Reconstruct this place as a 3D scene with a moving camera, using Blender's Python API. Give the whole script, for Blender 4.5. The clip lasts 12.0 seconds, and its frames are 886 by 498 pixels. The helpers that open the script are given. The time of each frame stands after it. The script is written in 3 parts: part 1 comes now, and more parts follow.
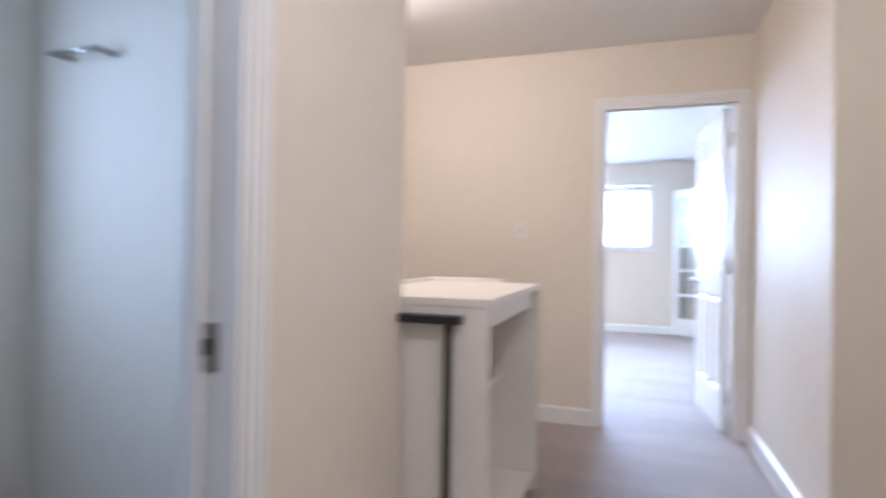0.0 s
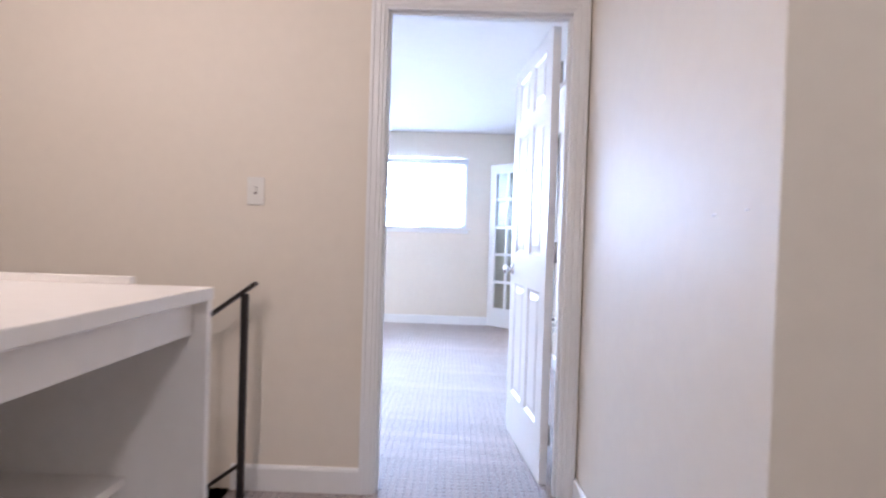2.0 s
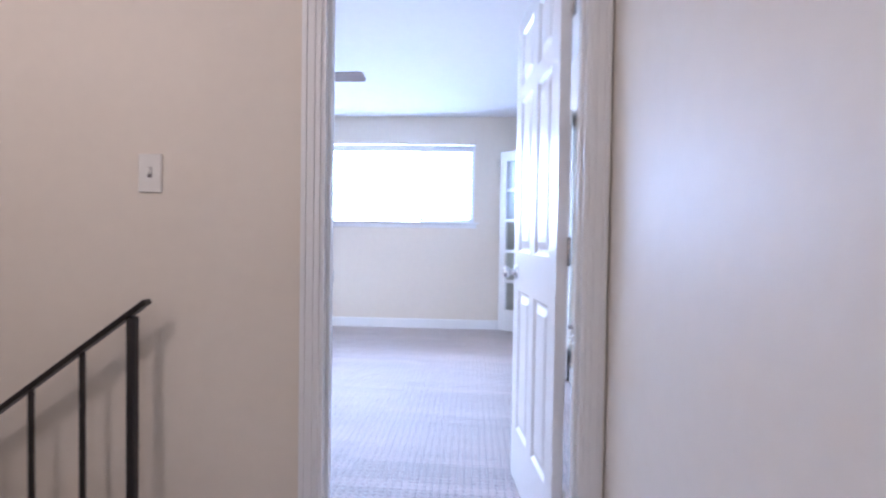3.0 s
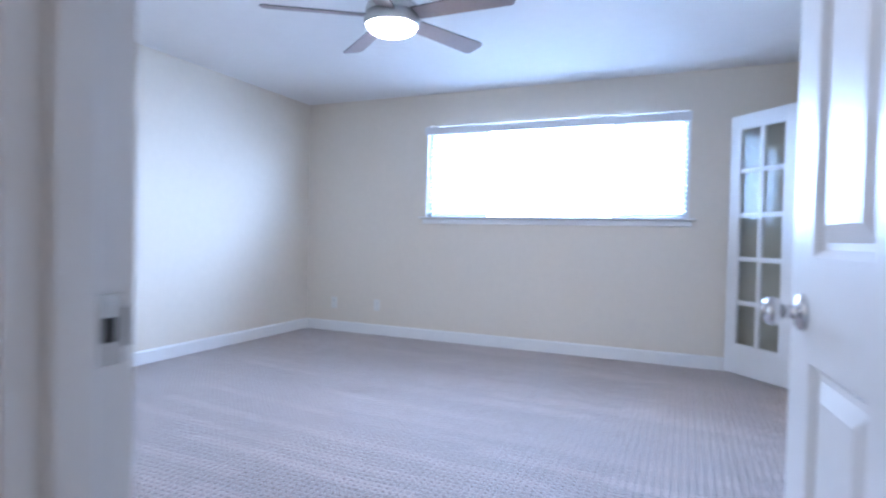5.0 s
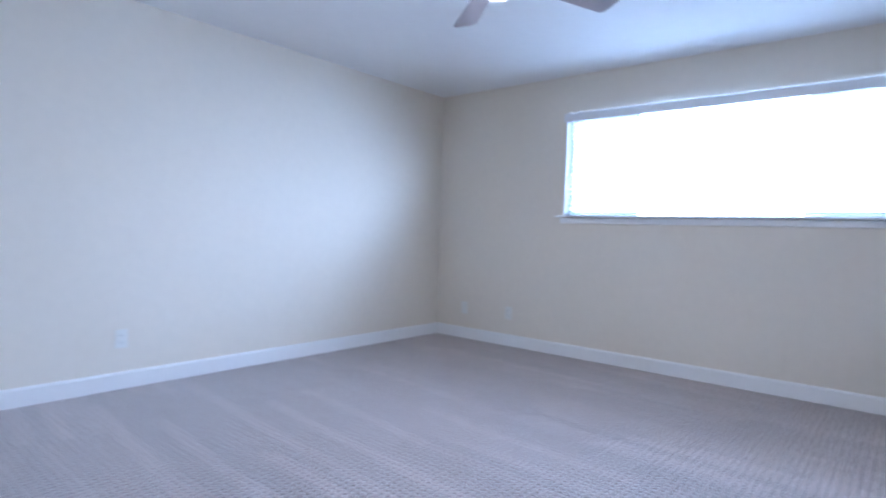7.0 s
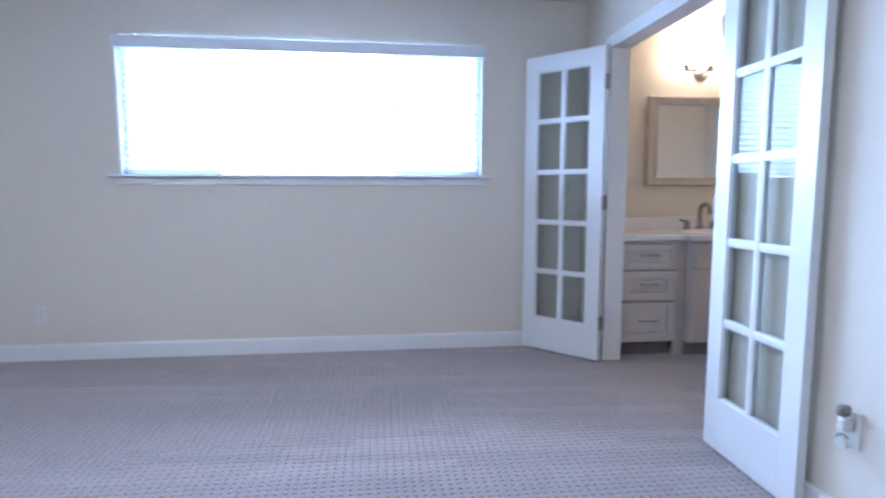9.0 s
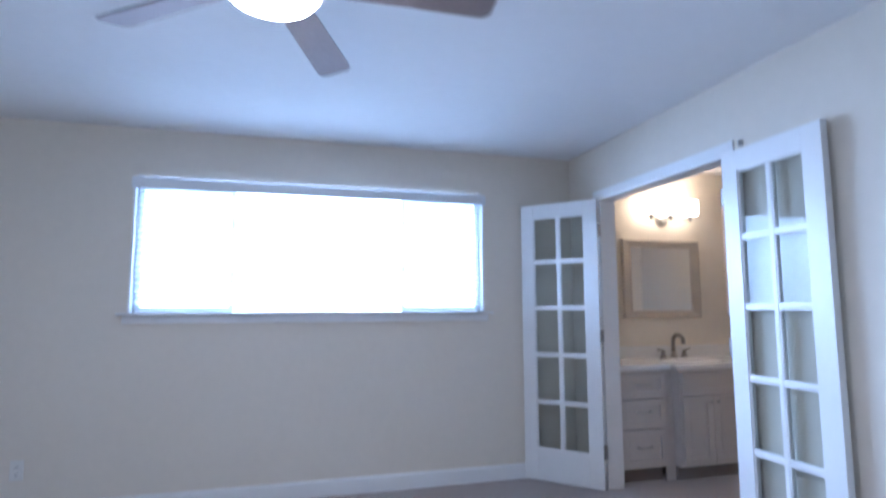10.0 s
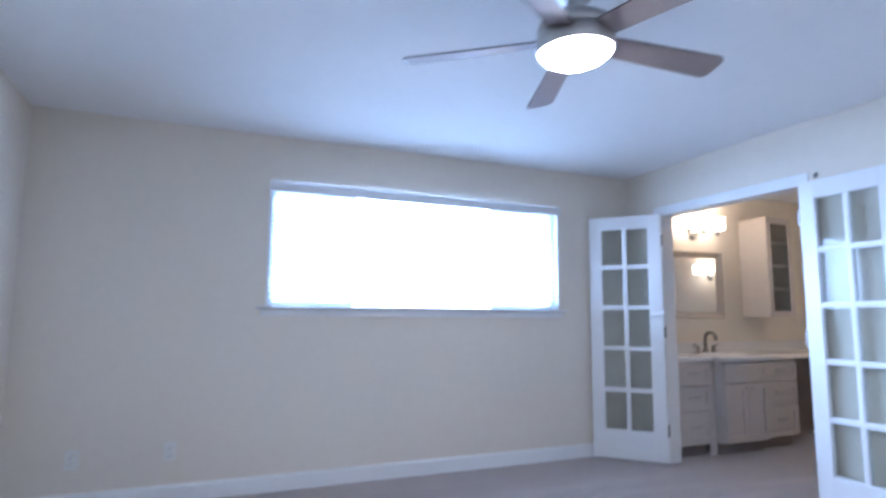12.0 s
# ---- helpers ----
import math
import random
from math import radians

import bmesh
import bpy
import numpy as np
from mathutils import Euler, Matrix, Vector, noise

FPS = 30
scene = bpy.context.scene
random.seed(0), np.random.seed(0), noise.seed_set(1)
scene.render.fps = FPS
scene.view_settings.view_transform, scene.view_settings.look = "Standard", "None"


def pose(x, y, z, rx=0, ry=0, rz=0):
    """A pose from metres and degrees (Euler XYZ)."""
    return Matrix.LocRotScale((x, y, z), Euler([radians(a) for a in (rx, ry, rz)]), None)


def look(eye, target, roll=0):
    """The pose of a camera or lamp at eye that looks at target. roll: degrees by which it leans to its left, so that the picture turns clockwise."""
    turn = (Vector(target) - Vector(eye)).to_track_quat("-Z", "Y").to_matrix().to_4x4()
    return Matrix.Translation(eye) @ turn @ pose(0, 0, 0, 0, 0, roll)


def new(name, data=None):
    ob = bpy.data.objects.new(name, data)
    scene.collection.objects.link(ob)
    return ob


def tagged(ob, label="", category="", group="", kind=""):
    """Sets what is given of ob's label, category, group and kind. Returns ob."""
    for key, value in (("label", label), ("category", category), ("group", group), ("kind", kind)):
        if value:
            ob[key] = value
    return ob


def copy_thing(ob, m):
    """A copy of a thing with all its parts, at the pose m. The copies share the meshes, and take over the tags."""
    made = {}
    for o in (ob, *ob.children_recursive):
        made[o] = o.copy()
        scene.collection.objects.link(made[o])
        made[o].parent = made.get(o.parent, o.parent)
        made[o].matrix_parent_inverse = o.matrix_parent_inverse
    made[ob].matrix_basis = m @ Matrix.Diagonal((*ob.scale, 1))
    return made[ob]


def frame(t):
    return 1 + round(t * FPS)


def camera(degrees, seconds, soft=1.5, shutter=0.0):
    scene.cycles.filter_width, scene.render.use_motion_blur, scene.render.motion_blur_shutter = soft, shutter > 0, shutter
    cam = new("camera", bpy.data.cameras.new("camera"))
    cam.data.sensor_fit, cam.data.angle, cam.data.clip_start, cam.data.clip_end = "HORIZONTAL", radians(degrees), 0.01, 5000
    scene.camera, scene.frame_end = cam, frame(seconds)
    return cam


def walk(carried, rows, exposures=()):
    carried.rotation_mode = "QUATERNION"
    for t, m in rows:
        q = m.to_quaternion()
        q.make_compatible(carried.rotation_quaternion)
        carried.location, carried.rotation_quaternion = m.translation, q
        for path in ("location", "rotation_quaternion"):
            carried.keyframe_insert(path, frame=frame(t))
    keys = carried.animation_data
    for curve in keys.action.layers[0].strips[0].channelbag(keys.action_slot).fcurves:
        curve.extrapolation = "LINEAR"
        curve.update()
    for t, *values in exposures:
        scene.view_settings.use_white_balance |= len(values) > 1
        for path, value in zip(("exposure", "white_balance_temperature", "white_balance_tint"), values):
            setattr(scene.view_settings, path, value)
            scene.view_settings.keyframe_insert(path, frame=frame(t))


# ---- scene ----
cam = camera(76.5, 12.0, soft=2.2, shutter=0.8)

PATH = [
    (0, (0.129, -3.711, 1.087), (-0.495, -1.811, 1.102), 0.9),
    (0.5, (0.126, -3.402, 1.078), (-0.073, -1.412, 1.104), 1.2),
    (1, (0.173, -3.016, 1.033), (0.178, -1.016, 1.034), 1.0),
    (1.5, (0.208, -2.667, 1.065), (0.205, -0.667, 1.049), 1.1),
    (2, (0.278, -2.33, 1.076), (0.245, -0.33, 1.04), 1.8),
    (2.5, (0.328, -1.983, 1.054), (0.282, 0.016, 1.001), 1.3),
    (3, (0.422, -1.651, 1.081), (0.321, 0.345, 1.028), 0.9),
    (5, (0.45, -0.25, 1.03), (-0.35, 1.582, 0.984), 1.24),
    (5.5, (0.452, -0.01, 1.028), (-0.55, 1.716, 0.989), 1.53),
    (6, (0.465, 0.16, 1.02), (-0.86, 1.657, 0.985), 1.52),
    (6.5, (0.455, 0.255, 1.03), (-0.908, 1.718, 0.993), 1.93),
    (8.5, (-0.008, 0.804, 1.085), (-0.251, 2.78, 0.889), 0.8),
    (9, (-0.308, 0.877, 1.108), (-0.067, 2.853, 0.905), 0.1),
    (9.5, (-0.629, 0.855, 1.165), (-0.22, 2.812, 1.161), -0.2),
    (10, (-1.005, 0.813, 1.234), (-0.459, 2.725, 1.447), -0.2),
    (10.5, (-1.36, 0.795, 1.26), (-0.691, 2.646, 1.614), -0.2),
    (11, (-1.703, 0.748, 1.265), (-0.959, 2.562, 1.659), -0.1),
    (11.5, (-2.01, 0.736, 1.214), (-1.231, 2.541, 1.581), 0.0),
    (12, (-2.317, 0.76, 1.156), (-1.546, 2.59, 1.394), 0.4),
]
EXPOSURES = [(t, stops, kelvin, 15 + 2 * t if t < 4 else 15) for t, stops, kelvin in (
    (0, 1.22, 5450), (1.5, 1.22, 5450), (2.5, 1.0, 5250), (3.0, 0.88, 5150), (5.0, 0.28, 5100), (5.5, 0.08, 5120), (6.5, -0.05, 5120), (8.5, 0.17, 5100),
    (9.0, 0.08, 5050), (9.5, -0.05, 5030), (10.0, -0.24, 5000), (10.5, -0.26, 5000), (11.0, -0.24, 5000), (11.5, -0.1, 5000), (12.0, -0.02, 5030))]
walk(cam, [(t, look(eye, target, roll)) for t, eye, target, roll in PATH], EXPOSURES)

# ---- world and lights ----
world = bpy.data.worlds.new("world")
scene.world = world
world.use_nodes = True
wn = world.node_tree.nodes
sky = wn.new("ShaderNodeTexSky")
sky.sky_type, sky.sun_disc = "NISHITA", False
sky.sun_elevation, sky.sun_rotation = radians(38), radians(20)
world.node_tree.links.new(sky.outputs[0], wn["Background"].inputs[0])
wn["Background"].inputs[1].default_value = 0.1


def area_lamp(name, m, sx, sy, watts, colour):
    d = bpy.data.lights.new(name, "AREA")
    d.shape, d.size, d.size_y, d.energy, d.color = "RECTANGLE", sx, sy, watts, colour
    ob = new(name, d)
    ob.matrix_world = m
    return ob


def point_lamp(name, at, radius, watts, colour):
    d = bpy.data.lights.new(name, "POINT")
    d.shadow_soft_size, d.energy, d.color = radius, watts, colour
    ob = new(name, d)
    ob.location = at
    return ob


DAY = (0.60, 0.765, 1.0)
WARM = (1.0, 0.64, 0.34)
area_lamp("bedroom_window_daylight", look((-0.75, 4.918, 1.655), (-0.75, 0, 1.655)), 2.34, 0.89, 148, DAY)
# added lamp for the side room; its window is assumed and unseen
area_lamp("side_room_fill", look((-2.03, -3.1, 1.5), (0, -2.9, 1.1)), 0.9, 0.9, 7.3, DAY)
# out of view; placed from the stair rail's cast shadow
point_lamp("unseen_hall_bulb", (-1.03, -1.44, 2.27), 0.09, 14.5, (1.0, 0.80, 0.63))
# added bulb with no lamp seen here, brightens shelf unit and near walls
point_lamp("unseen_hall_bulb", (0.5, -3.3, 2.3), 0.09, 13, (1.0, 0.90, 0.79))
point_lamp("vanity_bulb", (3.82, 3.28, 1.82), 0.03, 21, WARM)
for i in range(3):
    point_lamp("vanity_bulb", (1.895 + 0.19 * i, 4.73, 2.08), 0.03, 1.6, WARM)

# ---- materials ----


def mat(name, colour, rough=0.5, metal=0.0, vary=0.04, scale=6.0, bump=0.0, bump_scale=300.0, spec=0.5):
    """A painted or solid surface: two scales of soft colour variation, fine relief, uneven gloss."""
    m = bpy.data.materials.new(name)
    m.use_nodes = True
    n, l = m.node_tree.nodes, m.node_tree.links
    b = n["Principled BSDF"]
    b.inputs["Roughness"].default_value, b.inputs["Metallic"].default_value = rough, metal
    b.inputs["Specular IOR Level"].default_value = spec
    tc = n.new("ShaderNodeTexCoord")
    n1, n2 = n.new("ShaderNodeTexNoise"), n.new("ShaderNodeTexNoise")
    n1.inputs["Scale"].default_value, n2.inputs["Scale"].default_value = scale * 0.25, scale * 6
    n1.inputs["Detail"].default_value = n2.inputs["Detail"].default_value = 3
    add = n.new("ShaderNodeMath")
    ramp = n.new("ShaderNodeMapRange")
    hsv = n.new("ShaderNodeHueSaturation")
    hsv.inputs["Color"].default_value = (*colour, 1)
    ramp.inputs["From Min"].default_value, ramp.inputs["From Max"].default_value = 0.6, 1.4
    ramp.inputs["To Min"].default_value, ramp.inputs["To Max"].default_value = 1 - vary, 1 + vary
    l.new(tc.outputs["Object"], n1.inputs["Vector"]), l.new(tc.outputs["Object"], n2.inputs["Vector"])
    l.new(n1.outputs["Fac"], add.inputs[0]), l.new(n2.outputs["Fac"], add.inputs[1])
    l.new(add.outputs[0], ramp.inputs["Value"]), l.new(ramp.outputs[0], hsv.inputs["Value"])
    l.new(hsv.outputs[0], b.inputs["Base Color"])
    rr = n.new("ShaderNodeMapRange")
    rr.inputs["To Min"].default_value, rr.inputs["To Max"].default_value = max(0.02, rough - 0.06), min(1, rough + 0.06)
    l.new(n1.outputs["Fac"], rr.inputs["Value"]), l.new(rr.outputs[0], b.inputs["Roughness"])
    if bump:
        n3, bp = n.new("ShaderNodeTexNoise"), n.new("ShaderNodeBump")
        n3.inputs["Scale"].default_value, n3.inputs["Detail"].default_value = bump_scale, 2
        bp.inputs["Strength"].default_value, bp.inputs["Distance"].default_value = bump, 0.002
        l.new(tc.outputs["Object"], n3.inputs["Vector"])
        l.new(n3.outputs["Fac"], bp.inputs["Height"]), l.new(bp.outputs[0], b.inputs["Normal"])
    return m


def glass_mat(name, rough=0.0, tint=(0.95, 0.98, 0.97)):
    m = bpy.data.materials.new(name)
    m.use_nodes = True
    b = m.node_tree.nodes["Principled BSDF"]
    b.inputs["Base Color"].default_value = (*tint, 1)
    b.inputs["Transmission Weight"].default_value, b.inputs["Roughness"].default_value = 1, rough
    b.inputs["IOR"].default_value = 1.5
    return m


def pane_mat(name, tint=(0.91, 0.93, 0.925)):
    """Thin window glass: clear straight through, mirror gloss by Fresnel."""
    m = bpy.data.materials.new(name)
    m.use_nodes = True
    n, l = m.node_tree.nodes, m.node_tree.links
    clear, gloss, mix = n.new("ShaderNodeBsdfTransparent"), n.new("ShaderNodeBsdfGlossy"), n.new("ShaderNodeMixShader")
    facing, rise, fres = n.new("ShaderNodeLayerWeight"), n.new("ShaderNodeMath"), n.new("ShaderNodeMath")
    facing.inputs["Blend"].default_value = 0.5
    rise.operation, rise.inputs[1].default_value = "POWER", 5
    fres.operation, fres.inputs[1].default_value, fres.inputs[2].default_value = "MULTIPLY_ADD", 0.94, 0.05
    l.new(facing.outputs["Facing"], rise.inputs[0]), l.new(rise.outputs[0], fres.inputs[0])
    clear.inputs[0].default_value = (*tint, 1)
    gloss.inputs["Roughness"].default_value = 0.004
    l.new(fres.outputs[0], mix.inputs[0]), l.new(clear.outputs[0], mix.inputs[1]), l.new(gloss.outputs[0], mix.inputs[2])
    l.new(mix.outputs[0], n["Material Output"].inputs[0])
    return m


def glow_mat(name, colour, strength):
    m = bpy.data.materials.new(name)
    m.use_nodes = True
    b = m.node_tree.nodes["Principled BSDF"]
    b.inputs["Base Color"].default_value = (0.8, 0.8, 0.78, 1)
    b.inputs["Roughness"].default_value = 0.4
    b.inputs["Emission Color"].default_value, b.inputs["Emission Strength"].default_value = (*colour, 1), strength
    return m


def slat_mat(name):
    """White plastic blind slats that let some daylight through."""
    m = bpy.data.materials.new(name)
    m.use_nodes = True
    n, l = m.node_tree.nodes, m.node_tree.links
    b = n["Principled BSDF"]
    b.inputs["Base Color"].default_value, b.inputs["Roughness"].default_value = (0.85, 0.86, 0.86, 1), 0.45
    tr, mix = n.new("ShaderNodeBsdfTranslucent"), n.new("ShaderNodeMixShader")
    tr.inputs[0].default_value = (0.85, 0.87, 0.88, 1)
    mix.inputs[0].default_value = 0.3
    l.new(b.outputs[0], mix.inputs[1]), l.new(tr.outputs[0], mix.inputs[2])
    l.new(mix.outputs[0], n["Material Output"].inputs[0])
    return m


def carpet_mat(name):
    """Patterned loop pile: rows of small tufts, shade of the pits between put into the colour, and broad vacuum
    strokes.
    """
    m = bpy.data.materials.new(name)
    m.use_nodes = True
    n, l = m.node_tree.nodes, m.node_tree.links
    b = n["Principled BSDF"]
    b.inputs["Roughness"].default_value, b.inputs["Specular IOR Level"].default_value = 0.58, 0.48
    b.inputs["Sheen Weight"].default_value, b.inputs["Sheen Roughness"].default_value = 0.8, 0.3
    tc = n.new("ShaderNodeTexCoord")
    warp, wmix = n.new("ShaderNodeTexNoise"), n.new("ShaderNodeVectorMath")
    warp.inputs["Scale"].default_value = 9
    wmix.operation = "MULTIPLY_ADD"
    wmix.inputs[1].default_value = (0.014, 0.014, 0)
    l.new(tc.outputs["Object"], warp.inputs["Vector"])
    l.new(warp.outputs["Color"], wmix.inputs[0]), l.new(tc.outputs["Object"], wmix.inputs[2])
    sep = n.new("ShaderNodeSeparateXYZ")
    l.new(wmix.outputs[0], sep.inputs[0])

    def wave(sock, period, phase=0.0):
        mul, sn = n.new("ShaderNodeMath"), n.new("ShaderNodeMath")
        mul.operation, sn.operation = "MULTIPLY_ADD", "SINE"
        mul.inputs[1].default_value, mul.inputs[2].default_value = 2 * math.pi / period, phase
        l.new(sock, mul.inputs[0]), l.new(mul.outputs[0], sn.inputs[0])
        return sn.outputs[0]

    def math_node(op, a, c):
        x = n.new("ShaderNodeMath")
        x.operation = op
        for i, v in enumerate((a, c)):
            if isinstance(v, (int, float)):
                x.inputs[i].default_value = v
            else:
                l.new(v, x.inputs[i])
        return x.outputs[0]

    rows, cols = wave(sep.outputs[1], 0.034), wave(sep.outputs[0], 0.034)
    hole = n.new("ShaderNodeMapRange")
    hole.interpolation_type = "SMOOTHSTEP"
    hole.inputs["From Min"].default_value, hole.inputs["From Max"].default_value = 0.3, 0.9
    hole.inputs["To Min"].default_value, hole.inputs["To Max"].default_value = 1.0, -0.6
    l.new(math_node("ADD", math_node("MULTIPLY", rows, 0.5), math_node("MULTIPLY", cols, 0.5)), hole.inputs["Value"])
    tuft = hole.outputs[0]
    fine = n.new("ShaderNodeTexNoise")
    fine.inputs["Scale"].default_value, fine.inputs["Detail"].default_value = 420, 3
    l.new(tc.outputs["Object"], fine.inputs["Vector"])
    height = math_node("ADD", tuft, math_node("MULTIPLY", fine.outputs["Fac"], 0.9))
    # vacuum strokes: straight lanes across the room where the pile leans one way or the other
    bend, sway = n.new("ShaderNodeTexNoise"), n.new("ShaderNodeVectorMath")
    bend.inputs["Scale"].default_value = 1.3
    sway.operation = "MULTIPLY_ADD"
    sway.inputs[1].default_value = (0.9, 0.06, 0)
    l.new(tc.outputs["Object"], bend.inputs["Vector"])
    l.new(bend.outputs["Color"], sway.inputs[0]), l.new(tc.outputs["Object"], sway.inputs[2])

    def lanes(length, width, low, high, bias, turn):
        mp, br = n.new("ShaderNodeMapping"), n.new("ShaderNodeTexBrick")
        mp.inputs["Rotation"].default_value, mp.inputs["Location"].default_value = (0, 0, radians(turn)), (7.3, 9.1, 0)
        br.offset, br.offset_frequency, br.squash = 0.37, 2, 1.0
        br.inputs["Scale"].default_value, br.inputs["Mortar Size"].default_value = 1.0, 0.0
        br.inputs["Brick Width"].default_value, br.inputs["Row Height"].default_value = length, width
        br.inputs["Bias"].default_value = bias
        br.inputs["Color1"].default_value, br.inputs["Color2"].default_value = (low, low, low, 1), (high, high, high, 1)
        l.new(sway.outputs[0], mp.inputs["Vector"]), l.new(mp.outputs[0], br.inputs["Vector"])
        return br.outputs["Color"]

    strokes = math_node("MULTIPLY", lanes(1.7, 0.27, 0.88, 1.05, 0.0, 3), lanes(1.25, 0.072, 0.93, 1.46, -0.5, 5))
    # shade down in the pile goes into the colour, following height
    pit_shade = n.new("ShaderNodeMapRange")
    pit_shade.inputs["From Min"].default_value, pit_shade.inputs["From Max"].default_value = -0.4, 1.6
    pit_shade.inputs["To Min"].default_value, pit_shade.inputs["To Max"].default_value = 0.1, 1.14
    l.new(height, pit_shade.inputs["Value"])
    big = n.new("ShaderNodeTexNoise")
    big.inputs["Scale"].default_value, big.inputs["Detail"].default_value = 1.1, 3
    l.new(tc.outputs["Object"], big.inputs["Vector"])
    bg = n.new("ShaderNodeMapRange")
    bg.inputs["To Min"].default_value, bg.inputs["To Max"].default_value = 0.9, 1.1
    l.new(big.outputs["Fac"], bg.inputs["Value"])
    hsv = n.new("ShaderNodeHueSaturation")
    hsv.inputs["Color"].default_value = (*CARPET, 1)
    l.new(math_node("MULTIPLY", math_node("MULTIPLY", strokes, pit_shade.outputs[0]), bg.outputs[0]), hsv.inputs["Value"])
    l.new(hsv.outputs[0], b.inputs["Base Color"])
    bp = n.new("ShaderNodeBump")
    bp.inputs["Strength"].default_value, bp.inputs["Distance"].default_value = 0.8, 0.004
    l.new(height, bp.inputs["Height"]), l.new(bp.outputs[0], b.inputs["Normal"])
    return m


CARPET = (0.36, 0.295, 0.274)
M_WALL = mat("cream_flat_wall_paint", (0.775, 0.715, 0.615), 0.75, vary=0.025, scale=3, bump=0.14, bump_scale=160, spec=0.22)
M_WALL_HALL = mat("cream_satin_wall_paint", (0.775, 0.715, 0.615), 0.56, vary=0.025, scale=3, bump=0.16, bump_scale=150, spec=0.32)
M_CEIL = mat("white_ceiling_paint", (0.86, 0.85, 0.83), 0.75, vary=0.02, scale=3, bump=0.3, bump_scale=120)
M_TRIM = mat("white_gloss_trim", (0.85, 0.85, 0.84), 0.3, vary=0.02, scale=4, bump=0.04, bump_scale=60)
M_DOOR = mat("white_door_paint", (0.85, 0.85, 0.84), 0.32, vary=0.02, scale=4, bump=0.06, bump_scale=90)
M_UNIT = mat("white_melamine", (0.86, 0.82, 0.77), 0.4, vary=0.03, scale=4, bump=0.03, bump_scale=80)
M_IRON = mat("black_painted_iron", (0.02, 0.017, 0.018), 0.38, vary=0.25, scale=20, bump=0.1, bump_scale=90)
M_CHROME = mat("polished_chrome", (0.72, 0.73, 0.75), 0.16, 1.0, vary=0.04)
M_TAP = mat("satin_dark_nickel", (0.30, 0.28, 0.26), 0.3, 1.0, vary=0.06, scale=20)
M_NICKEL = mat("brushed_nickel", (0.50, 0.49, 0.47), 0.32, 1.0, vary=0.05, scale=20, bump=0.03, bump_scale=200)
M_PLASTIC = mat("white_switch_plastic", (0.78, 0.77, 0.72), 0.35, vary=0.02)
M_DARK = mat("dark_slot", (0.03, 0.03, 0.03), 0.6, vary=0.1)
M_CAB = mat("greige_cabinet_paint", (0.60, 0.555, 0.52), 0.42, vary=0.04, scale=8, bump=0.05, bump_scale=70)
# holds knee-space shade in its colour; also toe kicks, cabinet back, slot, cap
M_DARK_GREIGE = mat("dark_greige", (0.26, 0.23, 0.21), 0.6, vary=0.06)
M_COUNTER = mat("white_cultured_marble", (0.80, 0.79, 0.78), 0.18, vary=0.05, scale=5)
M_FRAME = mat("silver_mirror_frame", (0.46, 0.41, 0.35), 0.5, 0.25, vary=0.12, scale=30, bump=0.1, bump_scale=120)
M_BLADE = mat("taupe_fan_blade", (0.33, 0.28, 0.27), 0.62, vary=0.1, scale=10, spec=0.25)
M_BLADE_EDGE = mat("dark_blade_edge", (0.06, 0.05, 0.05), 0.5, vary=0.1)
M_VINYL = mat("white_window_vinyl", (0.78, 0.79, 0.80), 0.35, vary=0.02)
M_SLAT = slat_mat("white_blind_slat")
M_GLASS = glass_mat("clear_pane_glass")
M_PANE = pane_mat("thin_door_glass")
M_CARPET = carpet_mat("loop_carpet")
M_LAMP = glow_mat("lit_fan_lens", (1.0, 0.93, 0.86), 112.0)
M_SHADE = glow_mat("lit_frosted_shade", (1.0, 0.74, 0.46), 13.0)
M_SHADE_SOFT = glow_mat("lit_opal_shade", (1.0, 0.78, 0.52), 14.0)
M_MIRROR = bpy.data.materials.new("mirror_silver")
M_MIRROR.use_nodes = True
M_MIRROR.node_tree.nodes["Principled BSDF"].inputs["Metallic"].default_value = 1
M_MIRROR.node_tree.nodes["Principled BSDF"].inputs["Roughness"].default_value = 0.02
M_MIRROR.node_tree.nodes["Principled BSDF"].inputs["Base Color"].default_value = (0.86, 0.86, 0.84, 1)

# ---- building helpers ----


def box(bm, x0, x1, y0, y1, z0, z1, bevel=0.0):
    made = bmesh.ops.create_cube(bm, size=1, matrix=Matrix.LocRotScale(
        ((x0 + x1) / 2, (y0 + y1) / 2, (z0 + z1) / 2), None, (abs(x1 - x0), abs(y1 - y0), abs(z1 - z0))))
    if bevel:
        edges = {e for v in made["verts"] for e in v.link_edges}
        bmesh.ops.bevel(bm, geom=list(edges), offset=bevel, segments=2, affect="EDGES", profile=0.5)
    return bm


def boxes(*rows, bevel=0.0):
    bm = bmesh.new()
    for r in rows:
        box(bm, *r, bevel=bevel)
    return bm


